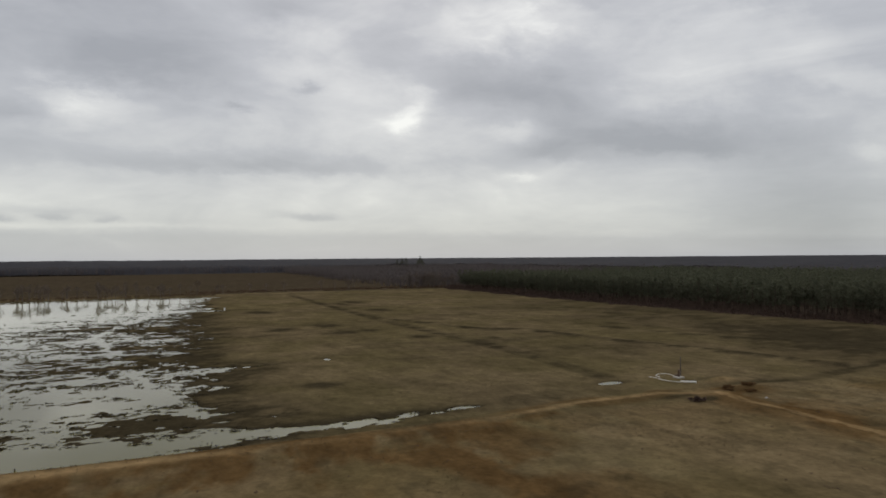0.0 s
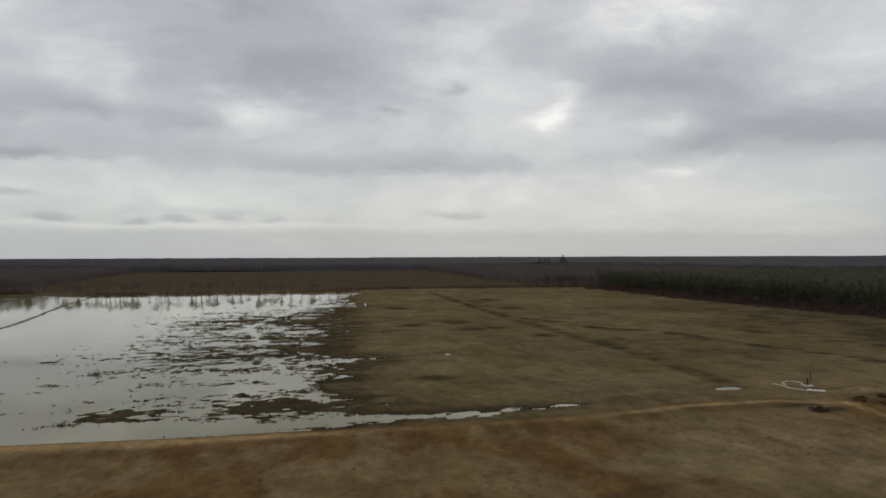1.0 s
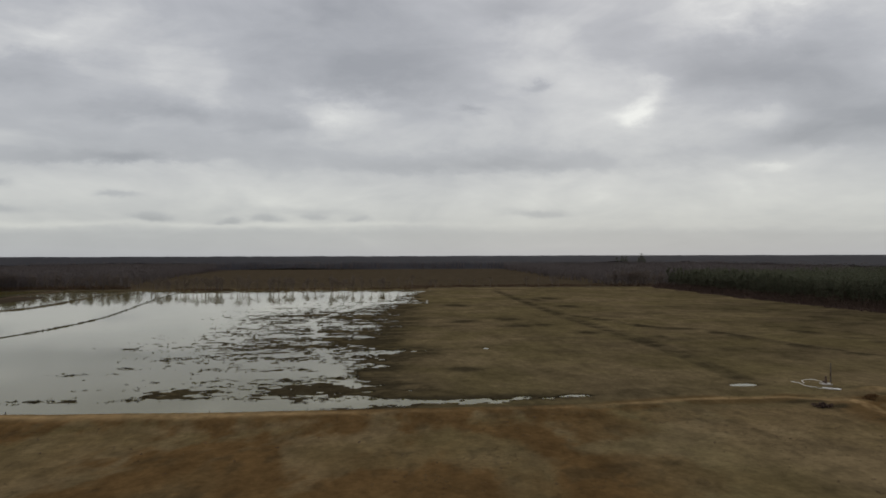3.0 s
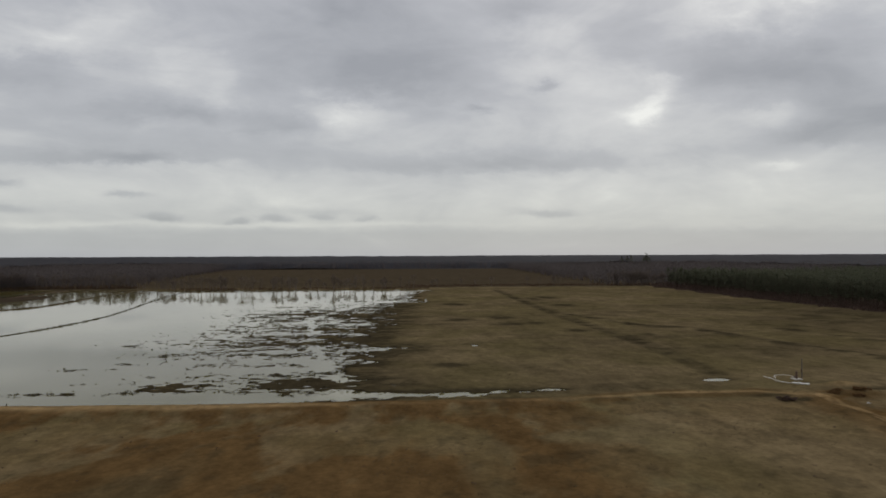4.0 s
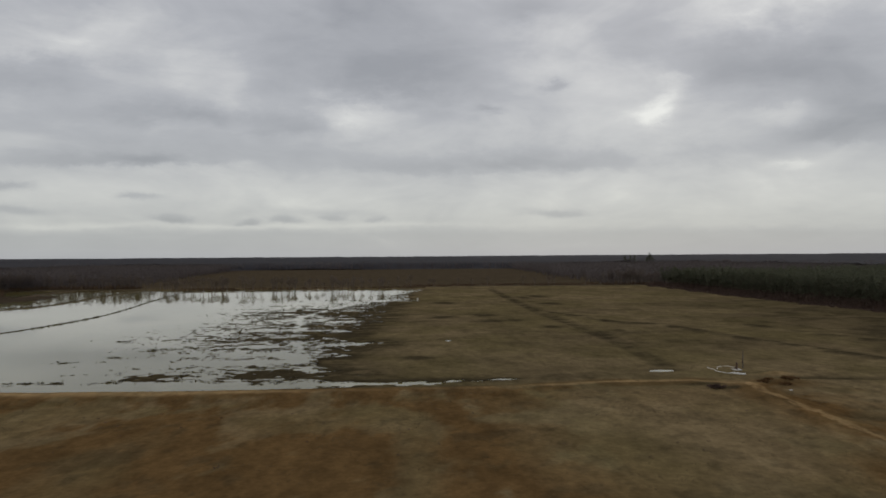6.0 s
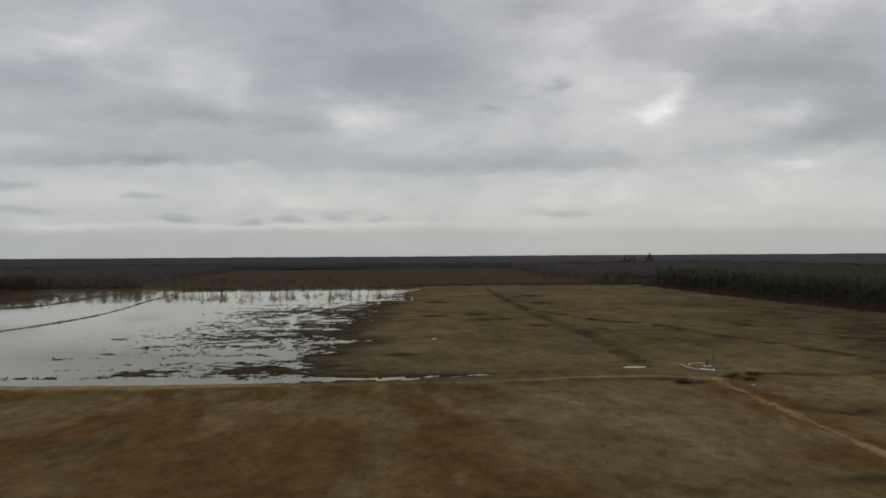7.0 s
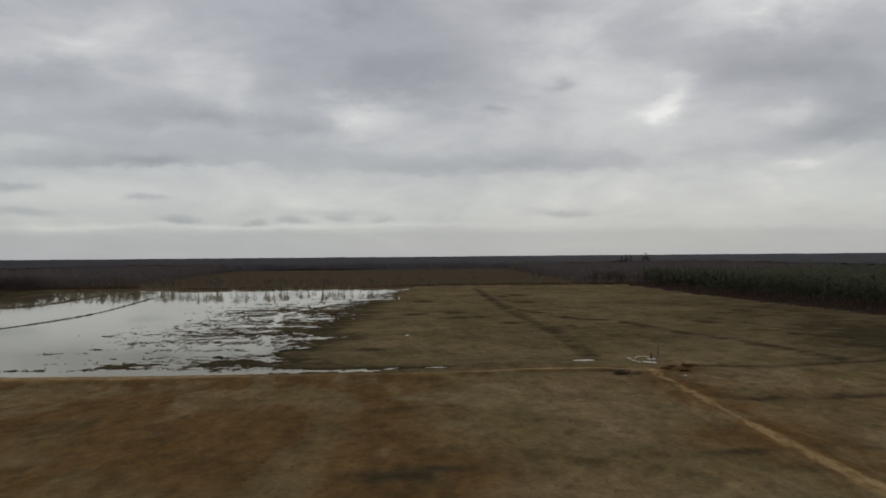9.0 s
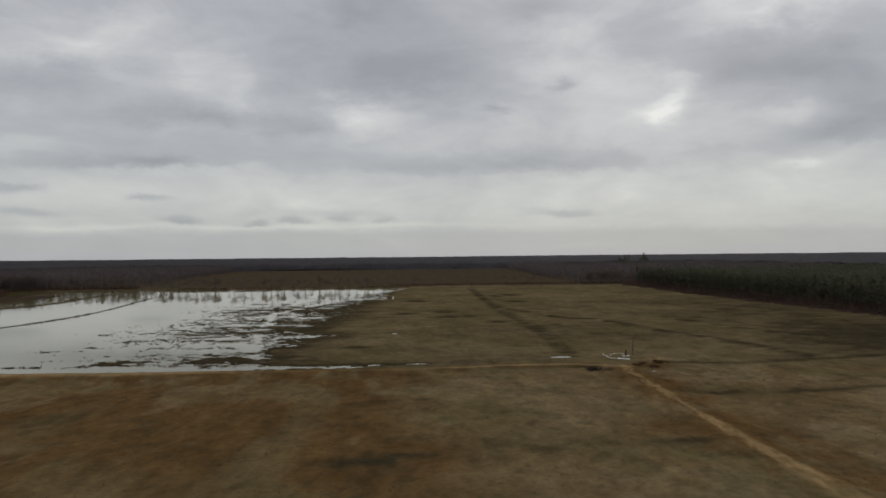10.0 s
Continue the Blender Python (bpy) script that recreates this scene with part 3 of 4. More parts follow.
def bare_tree(rng, tall, wide=1.0):
    """A leafless tree: trunk, forking branches, fine twigs."""
    root = new("bare_tree")
    tv, tf, bv, bf, tw = [], [], [], [], []
    lean = Vector((rng.uniform(-0.6, 0.6), rng.uniform(-0.6, 0.6), 0))
    stem = [Vector((0, 0, -0.3))]
    for u in (0.25, 0.5, 0.72):
        stem.append(lean * u + Vector((rng.gauss(0, 0.12), rng.gauss(0, 0.12), tall * u)))
    for k, (ra, rb) in enumerate(((0.26, 0.21), (0.21, 0.15), (0.15, 0.08))):
        limb(tv, tf, stem[k], stem[k + 1], ra, rb, 6)

    def grow(a, way, length, r, level):
        b = a + way * length
        bend = a.lerp(b, 0.5) + Vector((rng.gauss(0, 0.06), rng.gauss(0, 0.06), 0.03)) * length
        limb(bv, bf, a, bend, r, r * 0.8, 4 if level < 2 else 3)
        limb(bv, bf, bend, b, r * 0.8, r * 0.5, 4 if level < 2 else 3)
        if level >= 2:
            for _ in range(7):
                s = a.lerp(b, rng.uniform(0.3, 1.0))
                w = (way + Vector((rng.gauss(0, 0.7), rng.gauss(0, 0.7), rng.gauss(0.15, 0.4)))).normalized() * rng.uniform(0.5, 1.3)
                o = Vector((rng.gauss(0, 1), rng.gauss(0, 1), 0)).normalized() * 0.03
                tw.append([tuple(s - o), tuple(s + o), tuple(s + w)])
            if level == 3:
                return
        for _ in range(3 if level < 2 else 2):
            w = (way + Vector((rng.gauss(0, 0.42 * wide), rng.gauss(0, 0.42 * wide), rng.uniform(0.0, 0.35)))).normalized()
            grow(b if rng.random() < 0.6 else a.lerp(b, rng.uniform(0.6, 1)), w, length * rng.uniform(0.6, 0.85), r * 0.55, level + 1)

    for k in range(8):
        u = 0.26 + 0.46 * (k + rng.random() * 0.7) / 8
        seg = 0 if u < 0.25 else 1 if u < 0.5 else 2
        lo, hi = (0.0, 0.25, 0.5)[seg], (0.25, 0.5, 0.72)[seg]
        a = stem[seg].lerp(stem[seg + 1], min((u - lo) / (hi - lo), 1))
        t = k * 2.4 + rng.uniform(-0.4, 0.4)
        s = rng.uniform(0.5, 0.9) * wide
        way = Vector((s * math.cos(t), s * math.sin(t), 1)).normalized()
        grow(a, way, tall * (0.98 - u) * rng.uniform(0.34, 0.46), 0.09, 1)
    grow(stem[-1], Vector((0.1, 0.05, 1)).normalized(), tall * 0.12, 0.07, 1)
    part("trunk", mesh_from("bare_trunk", tv, tf, BARK), root)
    branches = part("crown", mesh_from("bare_crown", bv, bf, BARK), root)
    part("twig_haze", tri_mesh("twig_haze", np.array(tw), TWIG), branches)["kind"] = "stuff"
    return tagged(root, "leafless grey-brown tree on the flood's muddy shore", "tree", "bare trees of the shore")


def plant(kinds, rng, x, y, lo=0.8, hi=1.2):
    s = rng.uniform(lo, hi)
    ob = copy_thing(kinds[rng.randrange(len(kinds))], Matrix.Identity(4))
    ob.matrix_basis = Matrix.Translation((x, y, ground_z(x, y) - 0.05)) @ Matrix.Rotation(rng.uniform(0, 6.28), 4, "Z") @ Matrix.Scale(s, 4)
    return ob


# ---- woods ----
rng = random.Random(7)
pines = [pine_tree(rng, t) for t in (14.0, 15.0, 15.5, 16.0, 14.5, 13.0)]
for k, p in enumerate(pines):
    x, y = 279.0 + 2 * k, 318.0 + 6 * k
    p.location = (x, y, ground_z(x, y))
for row, n in ((0, 88), (1, 84), (2, 70)):
    for k in range(n):
        y = 150 + 400 * (k + rng.uniform(-0.35, 0.35)) / n
        x = float(pine_edge(y)) + 8 + 5.5 * row + rng.uniform(-1.6, 1.6)
        plant(pines, rng, x, y, 0.82, 1.12)
bares = [bare_tree(rng, t, w) for t, w in ((11.0, 1.0), (12.5, 1.2), (10.0, 0.9), (13.0, 1.0), (9.0, 1.3), (12.0, 0.8))]
for k, p in enumerate(bares):
    x, y = -118.0 + 33 * k, 529.0 + 2 * (k % 3)
    p.location = (x, y, ground_z(x, y))
for k in range(110):
    x = rng.uniform(-215, 30)
    plant(bares, rng, x, 526 + 38 * float(step(-150, -205, np.array(x))) + rng.uniform(0, 22), 0.55, 1.0)
for k in range(16):
    plant(bares, rng, rng.uniform(25, 225), 552 + rng.uniform(0, 14), 0.55, 0.9)
for k in range(90):
    y = rng.uniform(385, 566)
    plant(bares, rng, float(woods_edge(y)) - 5 - rng.uniform(0, 12), y, 0.9, 1.3)
for k in range(34):
    plant(bares, rng, rng.uniform(-275, -195), 567 + rng.uniform(0, 12), 0.8, 1.2)
for k in range(46):
    plant(bares, rng, rng.uniform(222, 275), 562 + rng.uniform(0, 14), 0.8, 1.25)

NP = np.random.default_rng(5)


def scatter(n, x0, x1, y0, y1, inside):
    x, y = NP.uniform(x0, x1, n), NP.uniform(y0, y1, n)
    k = inside(x, y)
    return x[k], y[k]


def leafy_mass(x, y, base, tall, radius, low, k, size, flat=0.6):
    """Loose crown triangles for many trees at once: k for each, spread through its crown."""
    n = len(x)
    u = NP.random((n, k))
    h = low + (1 - low) * u
    r = radius[:, None] * np.sqrt(NP.random((n, k))) * np.clip(1.15 - (u**2.2), 0.12, 1)
    t = NP.random((n, k)) * 2 * np.pi
    c = np.stack([x[:, None] + r * np.cos(t), y[:, None] + r * np.sin(t), base[:, None] + tall[:, None] * h], -1)
    off = NP.normal(0, 1, (n, k, 3, 3)) * np.array([size, size, size * flat])
    return (c[:, :, None, :] + off).reshape(-1, 3, 3)


def trunk_mass(x, y, base, tall, k, wide, lean, start=0.0):
    """Upright slivers: stems and limbs of many leafless trees."""
    n = len(x)
    a = np.stack([np.repeat(x[:, None], k, 1) + NP.normal(0, 0.25, (n, k)), np.repeat(y[:, None], k, 1) + NP.normal(0, 0.25, (n, k)), base[:, None] + tall[:, None] * start * NP.random((n, k))], -1)
    way = np.stack([NP.normal(0, lean, (n, k)), NP.normal(0, lean, (n, k)), np.ones((n, k))], -1) * (tall[:, None] * NP.uniform(0.55, 1.0, (n, k)))[:, :, None]
    b = a + way
    b[:, :, 2] = np.minimum(b[:, :, 2], (base + tall * 1.02)[:, None])
    t = NP.random((n, k)) * np.pi
    o = np.stack([np.cos(t), np.sin(t), 0 * t], -1) * wide
    return np.stack([a - o, a + o, b], 2).reshape(-1, 3, 3)


def woods(name, x, y, tall, radius, low, k, size, mat, label, stems=0, lean=0.0, wide=0.16, stem_mat=None):
    base = height(x, y)
    hs = tall * NP.uniform(0.8, 1.15, len(x)) * (1 + 0.25 * fbm(x / 40, y / 40, 301))
    ob = new(name, tri_mesh(name, leafy_mass(x, y, base, hs, radius * NP.uniform(0.7, 1.3, len(x)), low, k, size), mat))
    tagged(ob, label, "woods", kind="stuff")
    if stems:
        st = new(name + "_stems", tri_mesh(name + "_stems", trunk_mass(x, y, base, hs, stems, wide, lean), stem_mat))
        tagged(st, "grey-brown stems and limbs of leafless woodland", "woods", kind="stuff")


def pine_stand(x, y):
    return (x > pine_edge(y) + 22) & (x < 560 + 60 * fbm(x / 50, y / 50, 311)) & (y < 560 + 90 * fbm(x / 40, y / 40, 312))


x, y = scatter(9500, 270, 620, 40, 620, pine_stand)
woods("pine_plantation", x, y, 14.5, 2.4, 0.40, 72, 0.50, PINE, "dense dark green pine plantation", 2, 0.02, 0.14, PINE_BARK)


def field_gap(x, y):
    """The long pale field beyond the shore trees."""
    left = np.interp(y, [540, 820, 1290], [-190, -232, -290])
    right = np.interp(y, [540, 900, 1300], [222, 230, 250])
    return (x > left) & (x < right) & (y < 1310 + 9 * np.sin(x / 90))


def bare_woods(x, y):
    back = (y > 565) & (x > 220) & ~pine_stand(x, y) & (x < 1100)
    right = (x > 560) & (y > 30) & (y < 1300)
    left = (x < woods_edge(y) - 6) & (y > 330)
    left |= (y > 566) & (x < -192)
    left |= (x < -330) & (y > 250)
    end = y > 1300
    return (back | right | left | end) & ~field_gap(x, y) & ~pine_stand(x, y)


x, y = scatter(26000, -640, 760, 250, 1480, bare_woods)
woods("bare_woodland", x, y, 13.0, 2.8, 0.35, 26, 0.6, WOODS, "leafless grey-brown bottomland woodland", 7, 0.16, 0.15, WOODS)

x, y = scatter(3000, -340, -230, 355, 575, lambda x, y: (x < woods_edge(y) - 5) & (x > woods_edge(y) - 42))
woods("woodland_edge", x, y, 15.5, 2.8, 0.12, 34, 0.6, WOODS, "dense leafless trees at the water's western edge", 5, 0.12, 0.15, WOODS)

# taller trees that break the far skyline
for k, (x, y, tall) in enumerate(((538, 1304, 31), (530, 1301, 21), (505, 1300, 23.5), (498, 1304, 23), (489, 1308, 22.5), (546, 1310, 22))):
    s = tall / 14.5
    ob = copy_thing(pines[k % 6], Matrix.Identity(4))
    ob.matrix_basis = Matrix.Translation((x, y, ground_z(x, y))) @ Matrix.Rotation(k * 1.3, 4, "Z") @ Matrix.Scale(s, 4)
    tagged(ob, "tall dark tree standing above the far woods", "tree", "skyline trees")


# the woods beyond, seen as one uneven canopy
def canopy_z(x, y):
    g = height(x, y)
    rim = np.where(np.abs(x - 20) < 330, step(8, 40, y - 1310 - 9 * np.sin(x / 90)), 1.0)
    return g + rim * (12.2 + 4.5 * fbm(x / 60, y / 60, 321, 3) + 5.0 * fbm(x / 9, y / 9, 331, 3, 0.7) + 1.5 * step(1000, 4500, np.hypot(x, y)))


def canopy_place(x, y):
    far = (y > 1320) | (np.abs(x - 60) > 640) | (x > 700)
    return far & bare_woods(x, y) | ((x > 640) & (y > -300))


CX = spread([(-1100, 1500, 13.0)], -4600, 4600)
CY = spread([(200, 2300, 13.0)], -300, 4800)
canopy, _, _, _ = sheet("woodland_canopy", CX, CY, canopy_z, CANOPY, "endless leafless woodland reaching the horizon", "woods", canopy_place)
canopy["kind"] = "stuff"

# russet brush at the foot of the woods and along the far shore
x1, y1 = scatter(13000, 250, 300, 140, 560, lambda x, y: (x > pine_edge(y) - 7 + 16 * fbm(x / 12, y / 12, 364)) & (x < pine_edge(y) + 9))
x2, y2 = scatter(1200, -150, 60, 521, 545, lambda x, y: (y > 523 + 6 * NP.random(len(x))) & (fbm(x / 7, y / 7, 363) > -0.08))
x3, y3 = scatter(3600, 40, 270, 540, 590, lambda x, y: (y > 556 + 26 * fbm(x / 16, y / 30, 361)) & (fbm(x / 8, y / 8, 362) > -0.06))
x4, y4 = scatter(13000, -345, -190, 370, 580, lambda x, y: (np.abs(x - woods_edge(y) + 5) < 7) | ((y > 564) & (x > -280)))


def brush_mass(name, x, y, tall, mat, label):
    b0, h0 = height(x, y), NP.uniform(0.6, 1.0, len(x)) * tall
    me = tri_mesh(name, np.concatenate([leafy_mass(x, y, b0, h0, NP.uniform(0.5, 1.2, len(x)), 0.05, 9, 0.32), trunk_mass(x, y, b0, h0 * 1.4, 4, 0.05, 0.3)]), mat)
    tagged(new(name, me), label, "brush", kind="stuff")


# shade under the pines' edge is put into this brush's colour
brush_mass("shade_toned_undergrowth", x1, y1, 4.2 * np.clip((x1 - pine_edge(y1) + 5) / 12, 0.10, 1), SHADE_BROWN, "undergrowth at the foot of the pines, coloured darker for shade")
x, y = np.concatenate([x2, x3, x4]), np.concatenate([y2, y3, y4])
brush_mass("brush", x, y, np.where((y > 520) & (x > -200), 1.6, 3.0), BRUSH, "russet winter brush at the foot of the woods")

# dead grass tussocks on the near land
x, y = scatter(60000, -75, 190, 8, 132, lambda x, y: (height(x, y) > 0.12) & (line_distance(x, y, ROAD)[0] > 2.2) & (NP.random(len(x)) < 0.2 + 1.2 * fbm(x / 11, y / 8, 341)))
b0, h0 = height(x, y), NP.uniform(0.08, 0.24, len(x))
tagged(new("grass_tussocks", tri_mesh("grass_tussocks", trunk_mass(x, y, b0 - 0.03, h0, 5, 0.05, 0.5), GRASS)), "short dead winter grass in tussocks", "grass", kind="stuff")

# scattered dark weed clumps on the near land
x, y = scatter(200, -70, 175, 10, 92, lambda x, y: (line_distance(x, y, ROAD)[0] > 4) & (fbm(x / 25, y / 25, 345, 3) > -0.08))
weeds = leafy_mass(x, y, height(x, y), NP.uniform(0.10, 0.28, len(x)), NP.uniform(0.2, 0.6, len(x)), 0.0, 10, 0.09, 0.6)
tagged(new("weed_clumps", tri_mesh("weed_clumps", weeds, SHADE_BROWN)), "dark dead weed clumps in the winter field", "weeds", kind="stuff")

# dark sedge and stubble standing in the shallows, in ragged drifts
x, y = scatter(260000, -105, 62, 105, 440, lambda x, y: (np.abs(height(x, y) + 0.03) < 0.085) & (fbm(x / 6, y / 3, 351, 5, 0.72) + 0.6 * fbm(x / 1.3, y / 0.9, 352, 2) > 0.12))
b0, h0 = height(x, y), NP.uniform(0.15, 0.4, len(x))
xd, yd = scatter(9000, 8, 70, 100, 113, lambda x, y: (np.abs(height(x, y)) < 0.07) & (fbm(x / 2, y / 1.2, 353, 2) > 0.06))
bd, hd = height(xd, yd), NP.uniform(0.15, 0.4, len(xd))
sedge = np.concatenate([leafy_mass(xd, yd, np.maximum(bd, -0.05), hd * 0.6, NP.uniform(0.1, 0.3, len(xd)), 0.0, 4, 0.10, 0.5), trunk_mass(x, y, b0 - 0.05, h0, 3, 0.10, 0.5), leafy_mass(x, y, np.maximum(b0, -0.02), h0 * 0.5, NP.uniform(0.2, 0.5, len(x)), 0.0, 4, 0.16, 0.4)])
tagged(new("flooded_sedge", tri_mesh("flooded_sedge", sedge, SEDGE)), "dark stubble and sedge standing in shallow water", "sedge", kind="stuff")


def smooth_line(pts, per=8):
    """Points along a rounded line through pts."""
    p = [Vector(pts[0])] + [Vector(q) for q in pts] + [Vector(pts[-1])]
    out = []
    for k in range(1, len(p) - 2):
        for s in range(per):
            t = s / per
            a, b, c, d = p[k - 1], p[k], p[k + 1], p[k + 2]
            out.append(0.5 * (2 * b + (c - a) * t + (2 * a - 5 * b + 4 * c - d) * t * t + (3 * b - a - 3 * c + d) * t**3))
    out.append(p[-1])
    return out


# ---- low banks that cross the flood ----
def low_bank(pts, wide, tall, seed, label, mat):
    """A narrow uneven earth bank just proud of the water, with tufts along it."""
    r = random.Random(seed)
    line = smooth_line([(x, y, 0) for x, y in pts], 24)
    n = len(line) - 1
    v, f = [], []
    for k, p in enumerate(line):
        way = (line[min(k + 1, n)] - line[max(k - 1, 0)]).normalized()
        side = Vector((-way.y, way.x, 0))
        h = tall * (0.75 + 0.9 * float(fbm(np.array([k / 6.0]), np.array([seed * 3.1]), seed, 3)[0])) 
        w = wide * r.uniform(0.8, 1.25)
        jig = side * r.uniform(-0.25, 0.25)
        for s, z in ((-1.3, -0.5), (-0.6, h * 0.7), (0.0, h), (0.6, h * 0.7), (1.3, -0.5)):
            v.append(p + jig + side * s * w + Vector((0, 0, z)))
    for k in range(n):
        for s in range(4):
            a = k * 5 + s
            f.append((a, a + 5, a + 6, a + 1))
    bank = new("low_bank", mesh_from("low_bank", v, f, mat, True))
    tagged(bank, label, "bank", kind="structure")
    tufts = []
    for k in range(110):
        p = line[r.randrange(n)]
        c = NP.normal(0, 1, (14, 3)) * np.array([0.16, 0.3, 0.08]) + np.array([p.x, p.y, tall + 0.1])
        tufts.append(c[:, None, :] + NP.normal(0, 0.13, (14, 3, 3)))
    part("tuft_row", tri_mesh("tuft_row", np.concatenate(tufts), SEDGE), bank, "dark sedge tufts")["kind"] = "stuff"
    return bank


low_bank([(-121, 150), (-109, 218), (-104, 256), (-104, 295), (-110, 342), (-119, 396), (-126, 450), (-133, 522)], 0.36, 0.3, 3, "narrow dark earth bank crossing the flood", SEDGE)
low_bank([(-224, 360), (-226, 417), (-231, 450), (-236, 490), (-238, 545)], 2.6, 0.6, 5, "low brushy bank beside the western woods", BRUSH)
low_bank([(-190, 280), (-178, 335), (-169, 358), (-169, 395), (-175, 450), (-177, 535)], 1.8, 0.5, 4, "low grassy bank across the flooded ground", GRASS)

# ---- the well site by the farm road ----


def lay_flat_tube(pts, wide, seed, label):
    """Thin white irrigation tubing, half collapsed, lying on the ground."""
    r = random.Random(seed)
    line = smooth_line([(x, y, 0) for x, y in pts], 10)
    v, f, m = [], [], 10
    n = len(line)
    for k, p in enumerate(line):
        way = (line[min(k + 1, n - 1)] - line[max(k - 1, 0)]).normalized()
        side = Vector((-way.y, way.x, 0))
        w = wide * r.uniform(0.75, 1.25) * (0.35 if k in (0, n - 1) else 1)
        h = wide * r.uniform(0.5, 0.85)
        z = ground_z(p.x, p.y)
        for s in range(m):
            t = 2 * math.pi * s / m
            v.append(Vector((p.x, p.y, z + h * 0.8)) + side * w * math.cos(t) + Vector((0, 0, h * math.sin(t))))
    for k in range(n - 1):
        for s in range(m):
            a, b = k * m + s, k * m + (s + 1) % m
            f.append((a, b, b + m, a + m))
    f.append(tuple(range(m))[::-1])
    f.append(tuple((n - 1) * m + s for s in range(m)))
    return tagged(new("irrigation_tube", mesh_from("irrigation_tube", v, f, TUBE, True)), label, "irrigation tube", "tubes at the well")


lay_flat_tube([(117.0, 118.9), (117.5, 116.5), (117.1, 114.2), (118.2, 111.4), (119.1, 110.6)], 0.075, 1, "white lay-flat irrigation tube lying on bare ground")
lay_flat_tube([(118.3, 116.4), (118.9, 117.5), (119.8, 119.6), (121.4, 120.6), (123.0, 120.5), (123.6, 118.9), (123.0, 116.9)], 0.065, 2, "white lay-flat irrigation tube curving to the pump")
lay_flat_tube([(118.9, 110.9), (119.6, 110.2), (120.5, 109.5), (121.4, 108.6)], 0.25, 3, "bunched white irrigation tube beside the pump")


def well_pump(x, y):
    root = new("well_pump")
    root.location = (x, y, ground_z(x, y))
    v, f = [], []
    for a, b in (((-0.9, -0.9, -0.2), (0.9, 0.9, 0.22)),):
        s = len(v)
        for z in (a[2], b[2]):
            v += [Vector((a[0], a[1], z)), Vector((b[0], a[1], z)), Vector((b[0], b[1], z)), Vector((a[0], b[1], z))]
        f += [(s, s + 3, s + 2, s + 1), (s + 4, s + 5, s + 6, s + 7)] + [(s + k, s + (k + 1) % 4, s + 4 + (k + 1) % 4, s + 4 + k) for k in range(4)]
    part("slab", mesh_from("pump_slab", v, f, CONCRETE), root, "pale concrete slab")
    v, f = [], []
    limb(v, f, (0, 0, 0.2), (0, 0, 0.75), 0.32, 0.26, 12)
    limb(v, f, (0, 0, 0.75), (0, 0, 1.55), 0.22, 0.20, 12)
    limb(v, f, (0, 0, 1.55), (0, 0, 1.85), 0.25, 0.12, 12)
    part("motor", mesh_from("pump_motor", v, f, STEEL, False), root, "dark upright pump motor")
    v, f = [], []
    limb(v, f, (0, 0, 0.5), (0.1, 0.9, 0.5), 0.15, 0.15, 10)
    limb(v, f, (0.1, 0.9, 0.5), (0.1, 1.2, 0.25), 0.15, 0.15, 10)
    part("discharge_pipe", mesh_from("pump_pipe", v, f, STEEL), root)
    return tagged(root, "dark steel well pump on a concrete slab", "pump")


well_pump(122.5, 115.2)


def power_pole(x, y, tall):
    root = new("power_pole")
    root.location = (x, y, ground_z(x, y))
    v, f = [], []
    limb(v, f, (0, 0, -0.8), (0.02, 0.0, tall * 0.5), 0.15, 0.125, 10)
    limb(v, f, (0.02, 0, tall * 0.5), (0.05, 0.02, tall), 0.125, 0.095, 10)
    part("pole", mesh_from("pole_shaft", v, f, POLE), root)
    v, f = [], []
    limb(v, f, (-0.2, -0.16, 1.3), (-0.2, -0.16, 1.95), 0.16, 0.16, 4)
    part("meter_box", mesh_from("meter_box", v, f, STEEL), root, "grey metal meter box")
    v, f = [], []
    limb(v, f, (0.0, 0.14, 0.1), (0.03, 0.13, tall * 0.93), 0.025, 0.025, 6)
    part("conduit", mesh_from("pole_conduit", v, f, STEEL), root)
    return tagged(root, "weathered wooden service pole standing beside the well pump", "pole")


power_pole(125.2, 117.5, 4.3)


def shrub(x, y, wide, tall, seed, label, mat, stems=30, bushy=7):
    r = random.Random(seed)
    root = new("shrub")
    root.location = (x, y, ground_z(x, y))
    v, f, tw = [], [], []
    for k in range(stems):
        t, s = r.uniform(0, 6.28), r.random() ** 0.6
        a = Vector((0.25 * wide * s * math.cos(t), 0.2 * wide * s * math.sin(t), -0.1))
        b = Vector((0.5 * wide * s * math.cos(t), 0.4 * wide * s * math.sin(t), tall * r.uniform(0.6, 1.0) * (1.1 - 0.5 * s)))
        limb(v, f, a, b, 0.03, 0.01, 3)
        for _ in range(bushy):
            c = a.lerp(b, r.uniform(0.3, 1.05))
            tw.append([tuple(c + Vector((r.gauss(0, 0.17), r.gauss(0, 0.17), r.gauss(0, 0.12)))) for _ in range(3)])
    part("stem_cluster", mesh_from("stem_cluster", v, f, mat), root)
    part("twig_haze", tri_mesh("shrub_haze", np.array(tw), mat), root)["kind"] = "stuff"
    return tagged(root, label, "shrub")


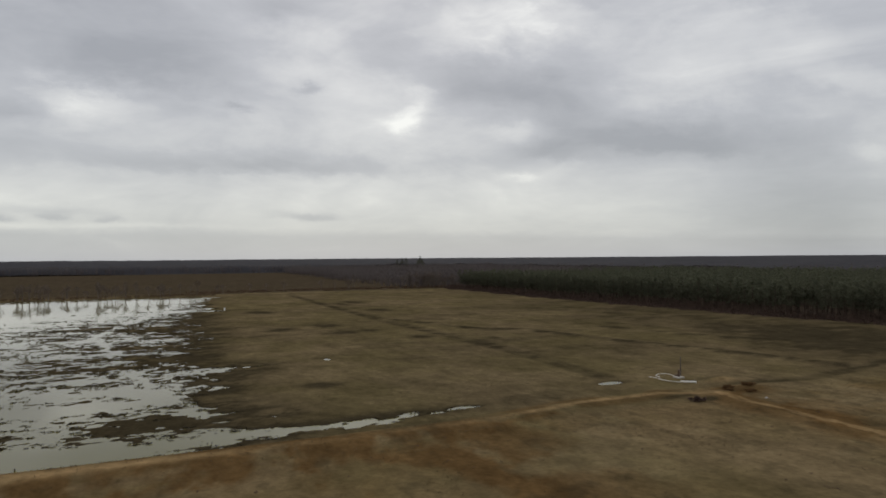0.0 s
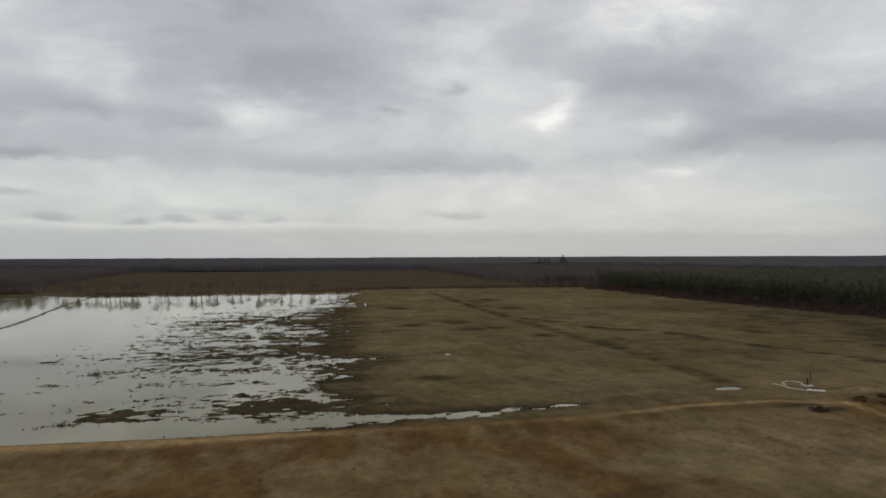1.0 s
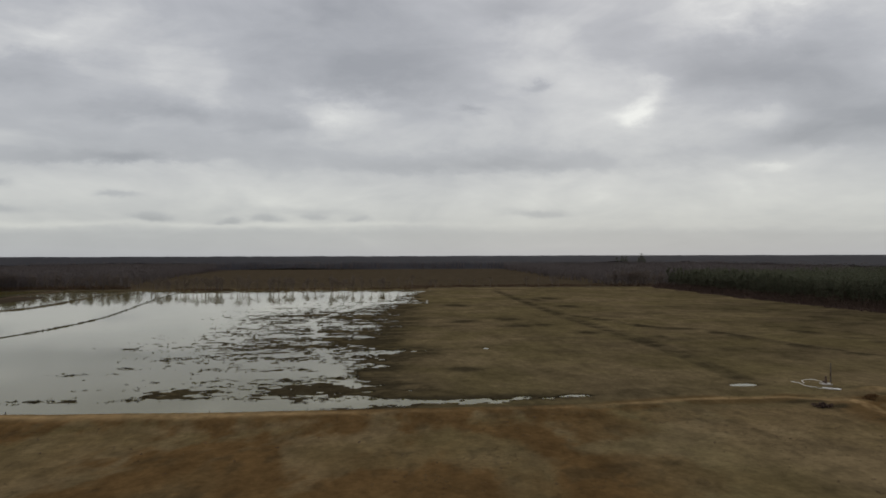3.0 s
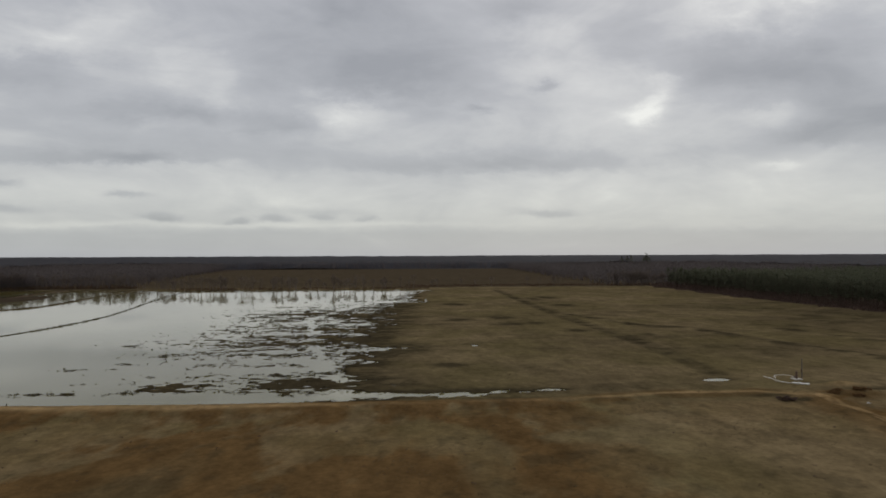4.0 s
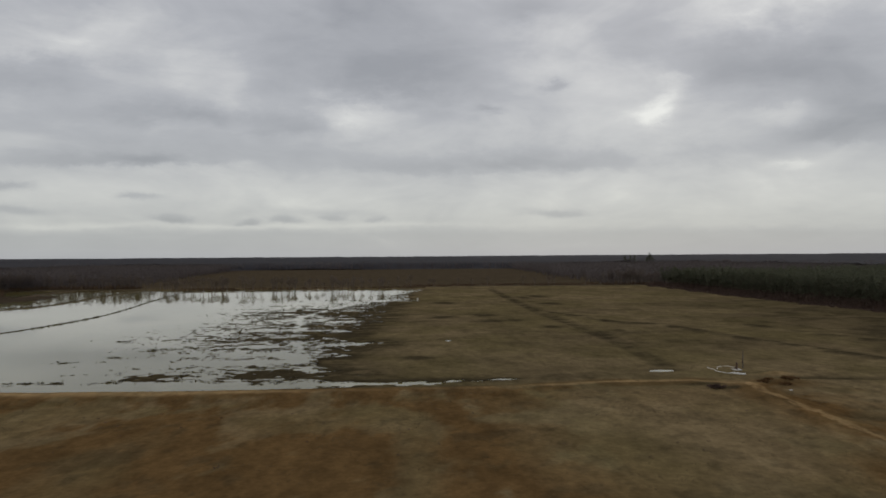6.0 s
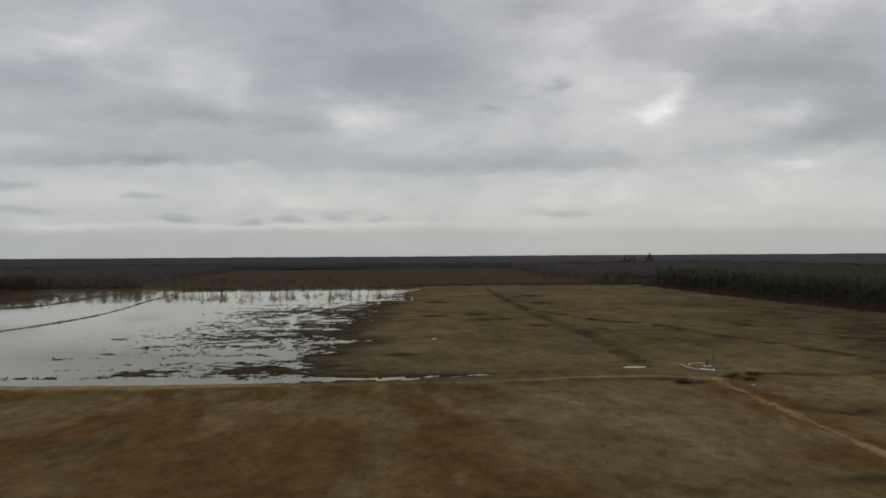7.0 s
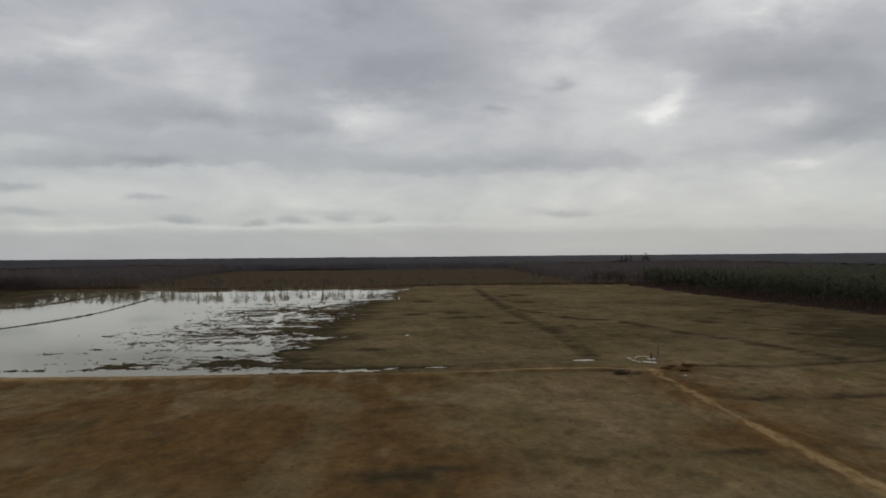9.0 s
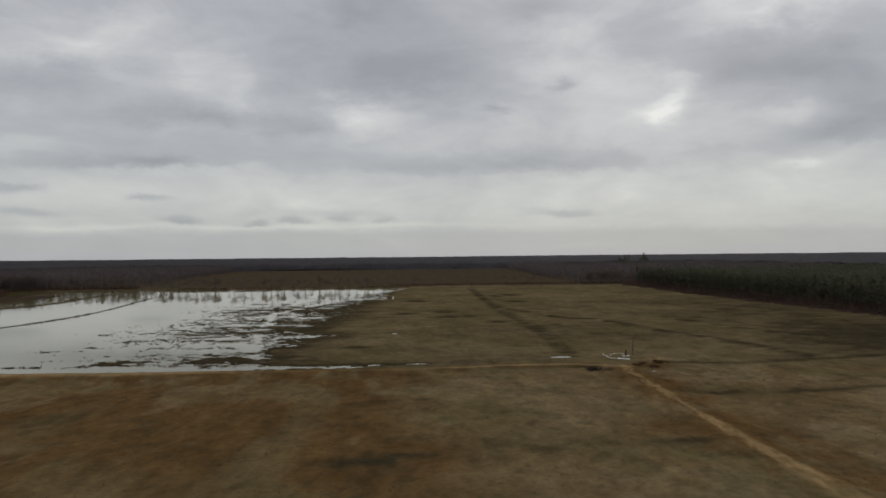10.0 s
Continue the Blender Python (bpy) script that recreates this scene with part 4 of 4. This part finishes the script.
# twig tangle added to give the dark of a shadowy hollow in the bank
shrub(107.8, 94.6, 4.2, 0.9, 1, "dark twig tangle standing in for a shadowy hollow beside the levee track", SHADE_BROWN, 44, 9)


for k, (x, y, wide, tall) in enumerate(((120.2, 98.6, 3.0, 0.4), (122.6, 100.6, 3.6, 0.5), (125.2, 98.4, 3.8, 0.5), (127.4, 99.8, 3.0, 0.45), (123.6, 96.0, 2.6, 0.35))):
    shrub(x, y, wide, tall, 11 + k, "low russet thicket on the bank by the farm road", RUSSET, 36, 10)


def stone(x, y, size, seed, label):
    bm = bmesh.new()
    bmesh.ops.create_icosphere(bm, subdivisions=2, radius=size)
    for w in bm.verts:
        k = 1 + 0.5 * noise.noise(w.co * (1.6 / size) + Vector((seed, 0, 0)))
        w.co = Vector((w.co.x * k * 1.3, w.co.y * k, w.co.z * k * 0.7))
    me = bpy.data.meshes.new("stone")
    bm.to_mesh(me)
    bm.free()
    me.materials.append(CONCRETE)
    ob = new("stone", me)
    ob.location = (x, y, ground_z(x, y) + size * 0.35)
    return tagged(ob, label, "stone")


stone(121.5, 90.4, 0.26, 1, "pale lump of broken concrete on the road verge")


def riser(x, y):
    root = new("water_riser")
    root.location = (x, y, ground_z(x, y))
    v, f = [], []
    limb(v, f, (0, 0, -0.4), (0, 0, 1.5), 0.45, 0.45, 14)
    part("riser_pipe", mesh_from("riser_pipe", v, f, TUBE), root)
    v, f = [], []
    limb(v, f, (0, 0, 1.5), (0, 0, 1.62), 0.52, 0.52, 14)
    part("cap", mesh_from("riser_cap", v, f, CONCRETE), root)
    return tagged(root, "white plastic water riser at the flood's edge", "riser")


riser(50.4, 377.5)


def stake(x, y, tall):
    v, f = [], []
    limb(v, f, (0, 0, -0.5), (0.03, 0.02, tall), 0.13, 0.11, 8)
    ob = new("stake", mesh_from("stake", v, f, POLE))
    ob.location = (x, y, ground_z(x, y))
    return tagged(ob, "short dark wooden stake at the water's edge", "stake", "stakes along the levee")


for x, y, tall in ((-45.0, 101.0, 0.9), (-41.0, 101.2, 0.7), (-5.5, 101.4, 0.8)):
    stake(x, y, tall)
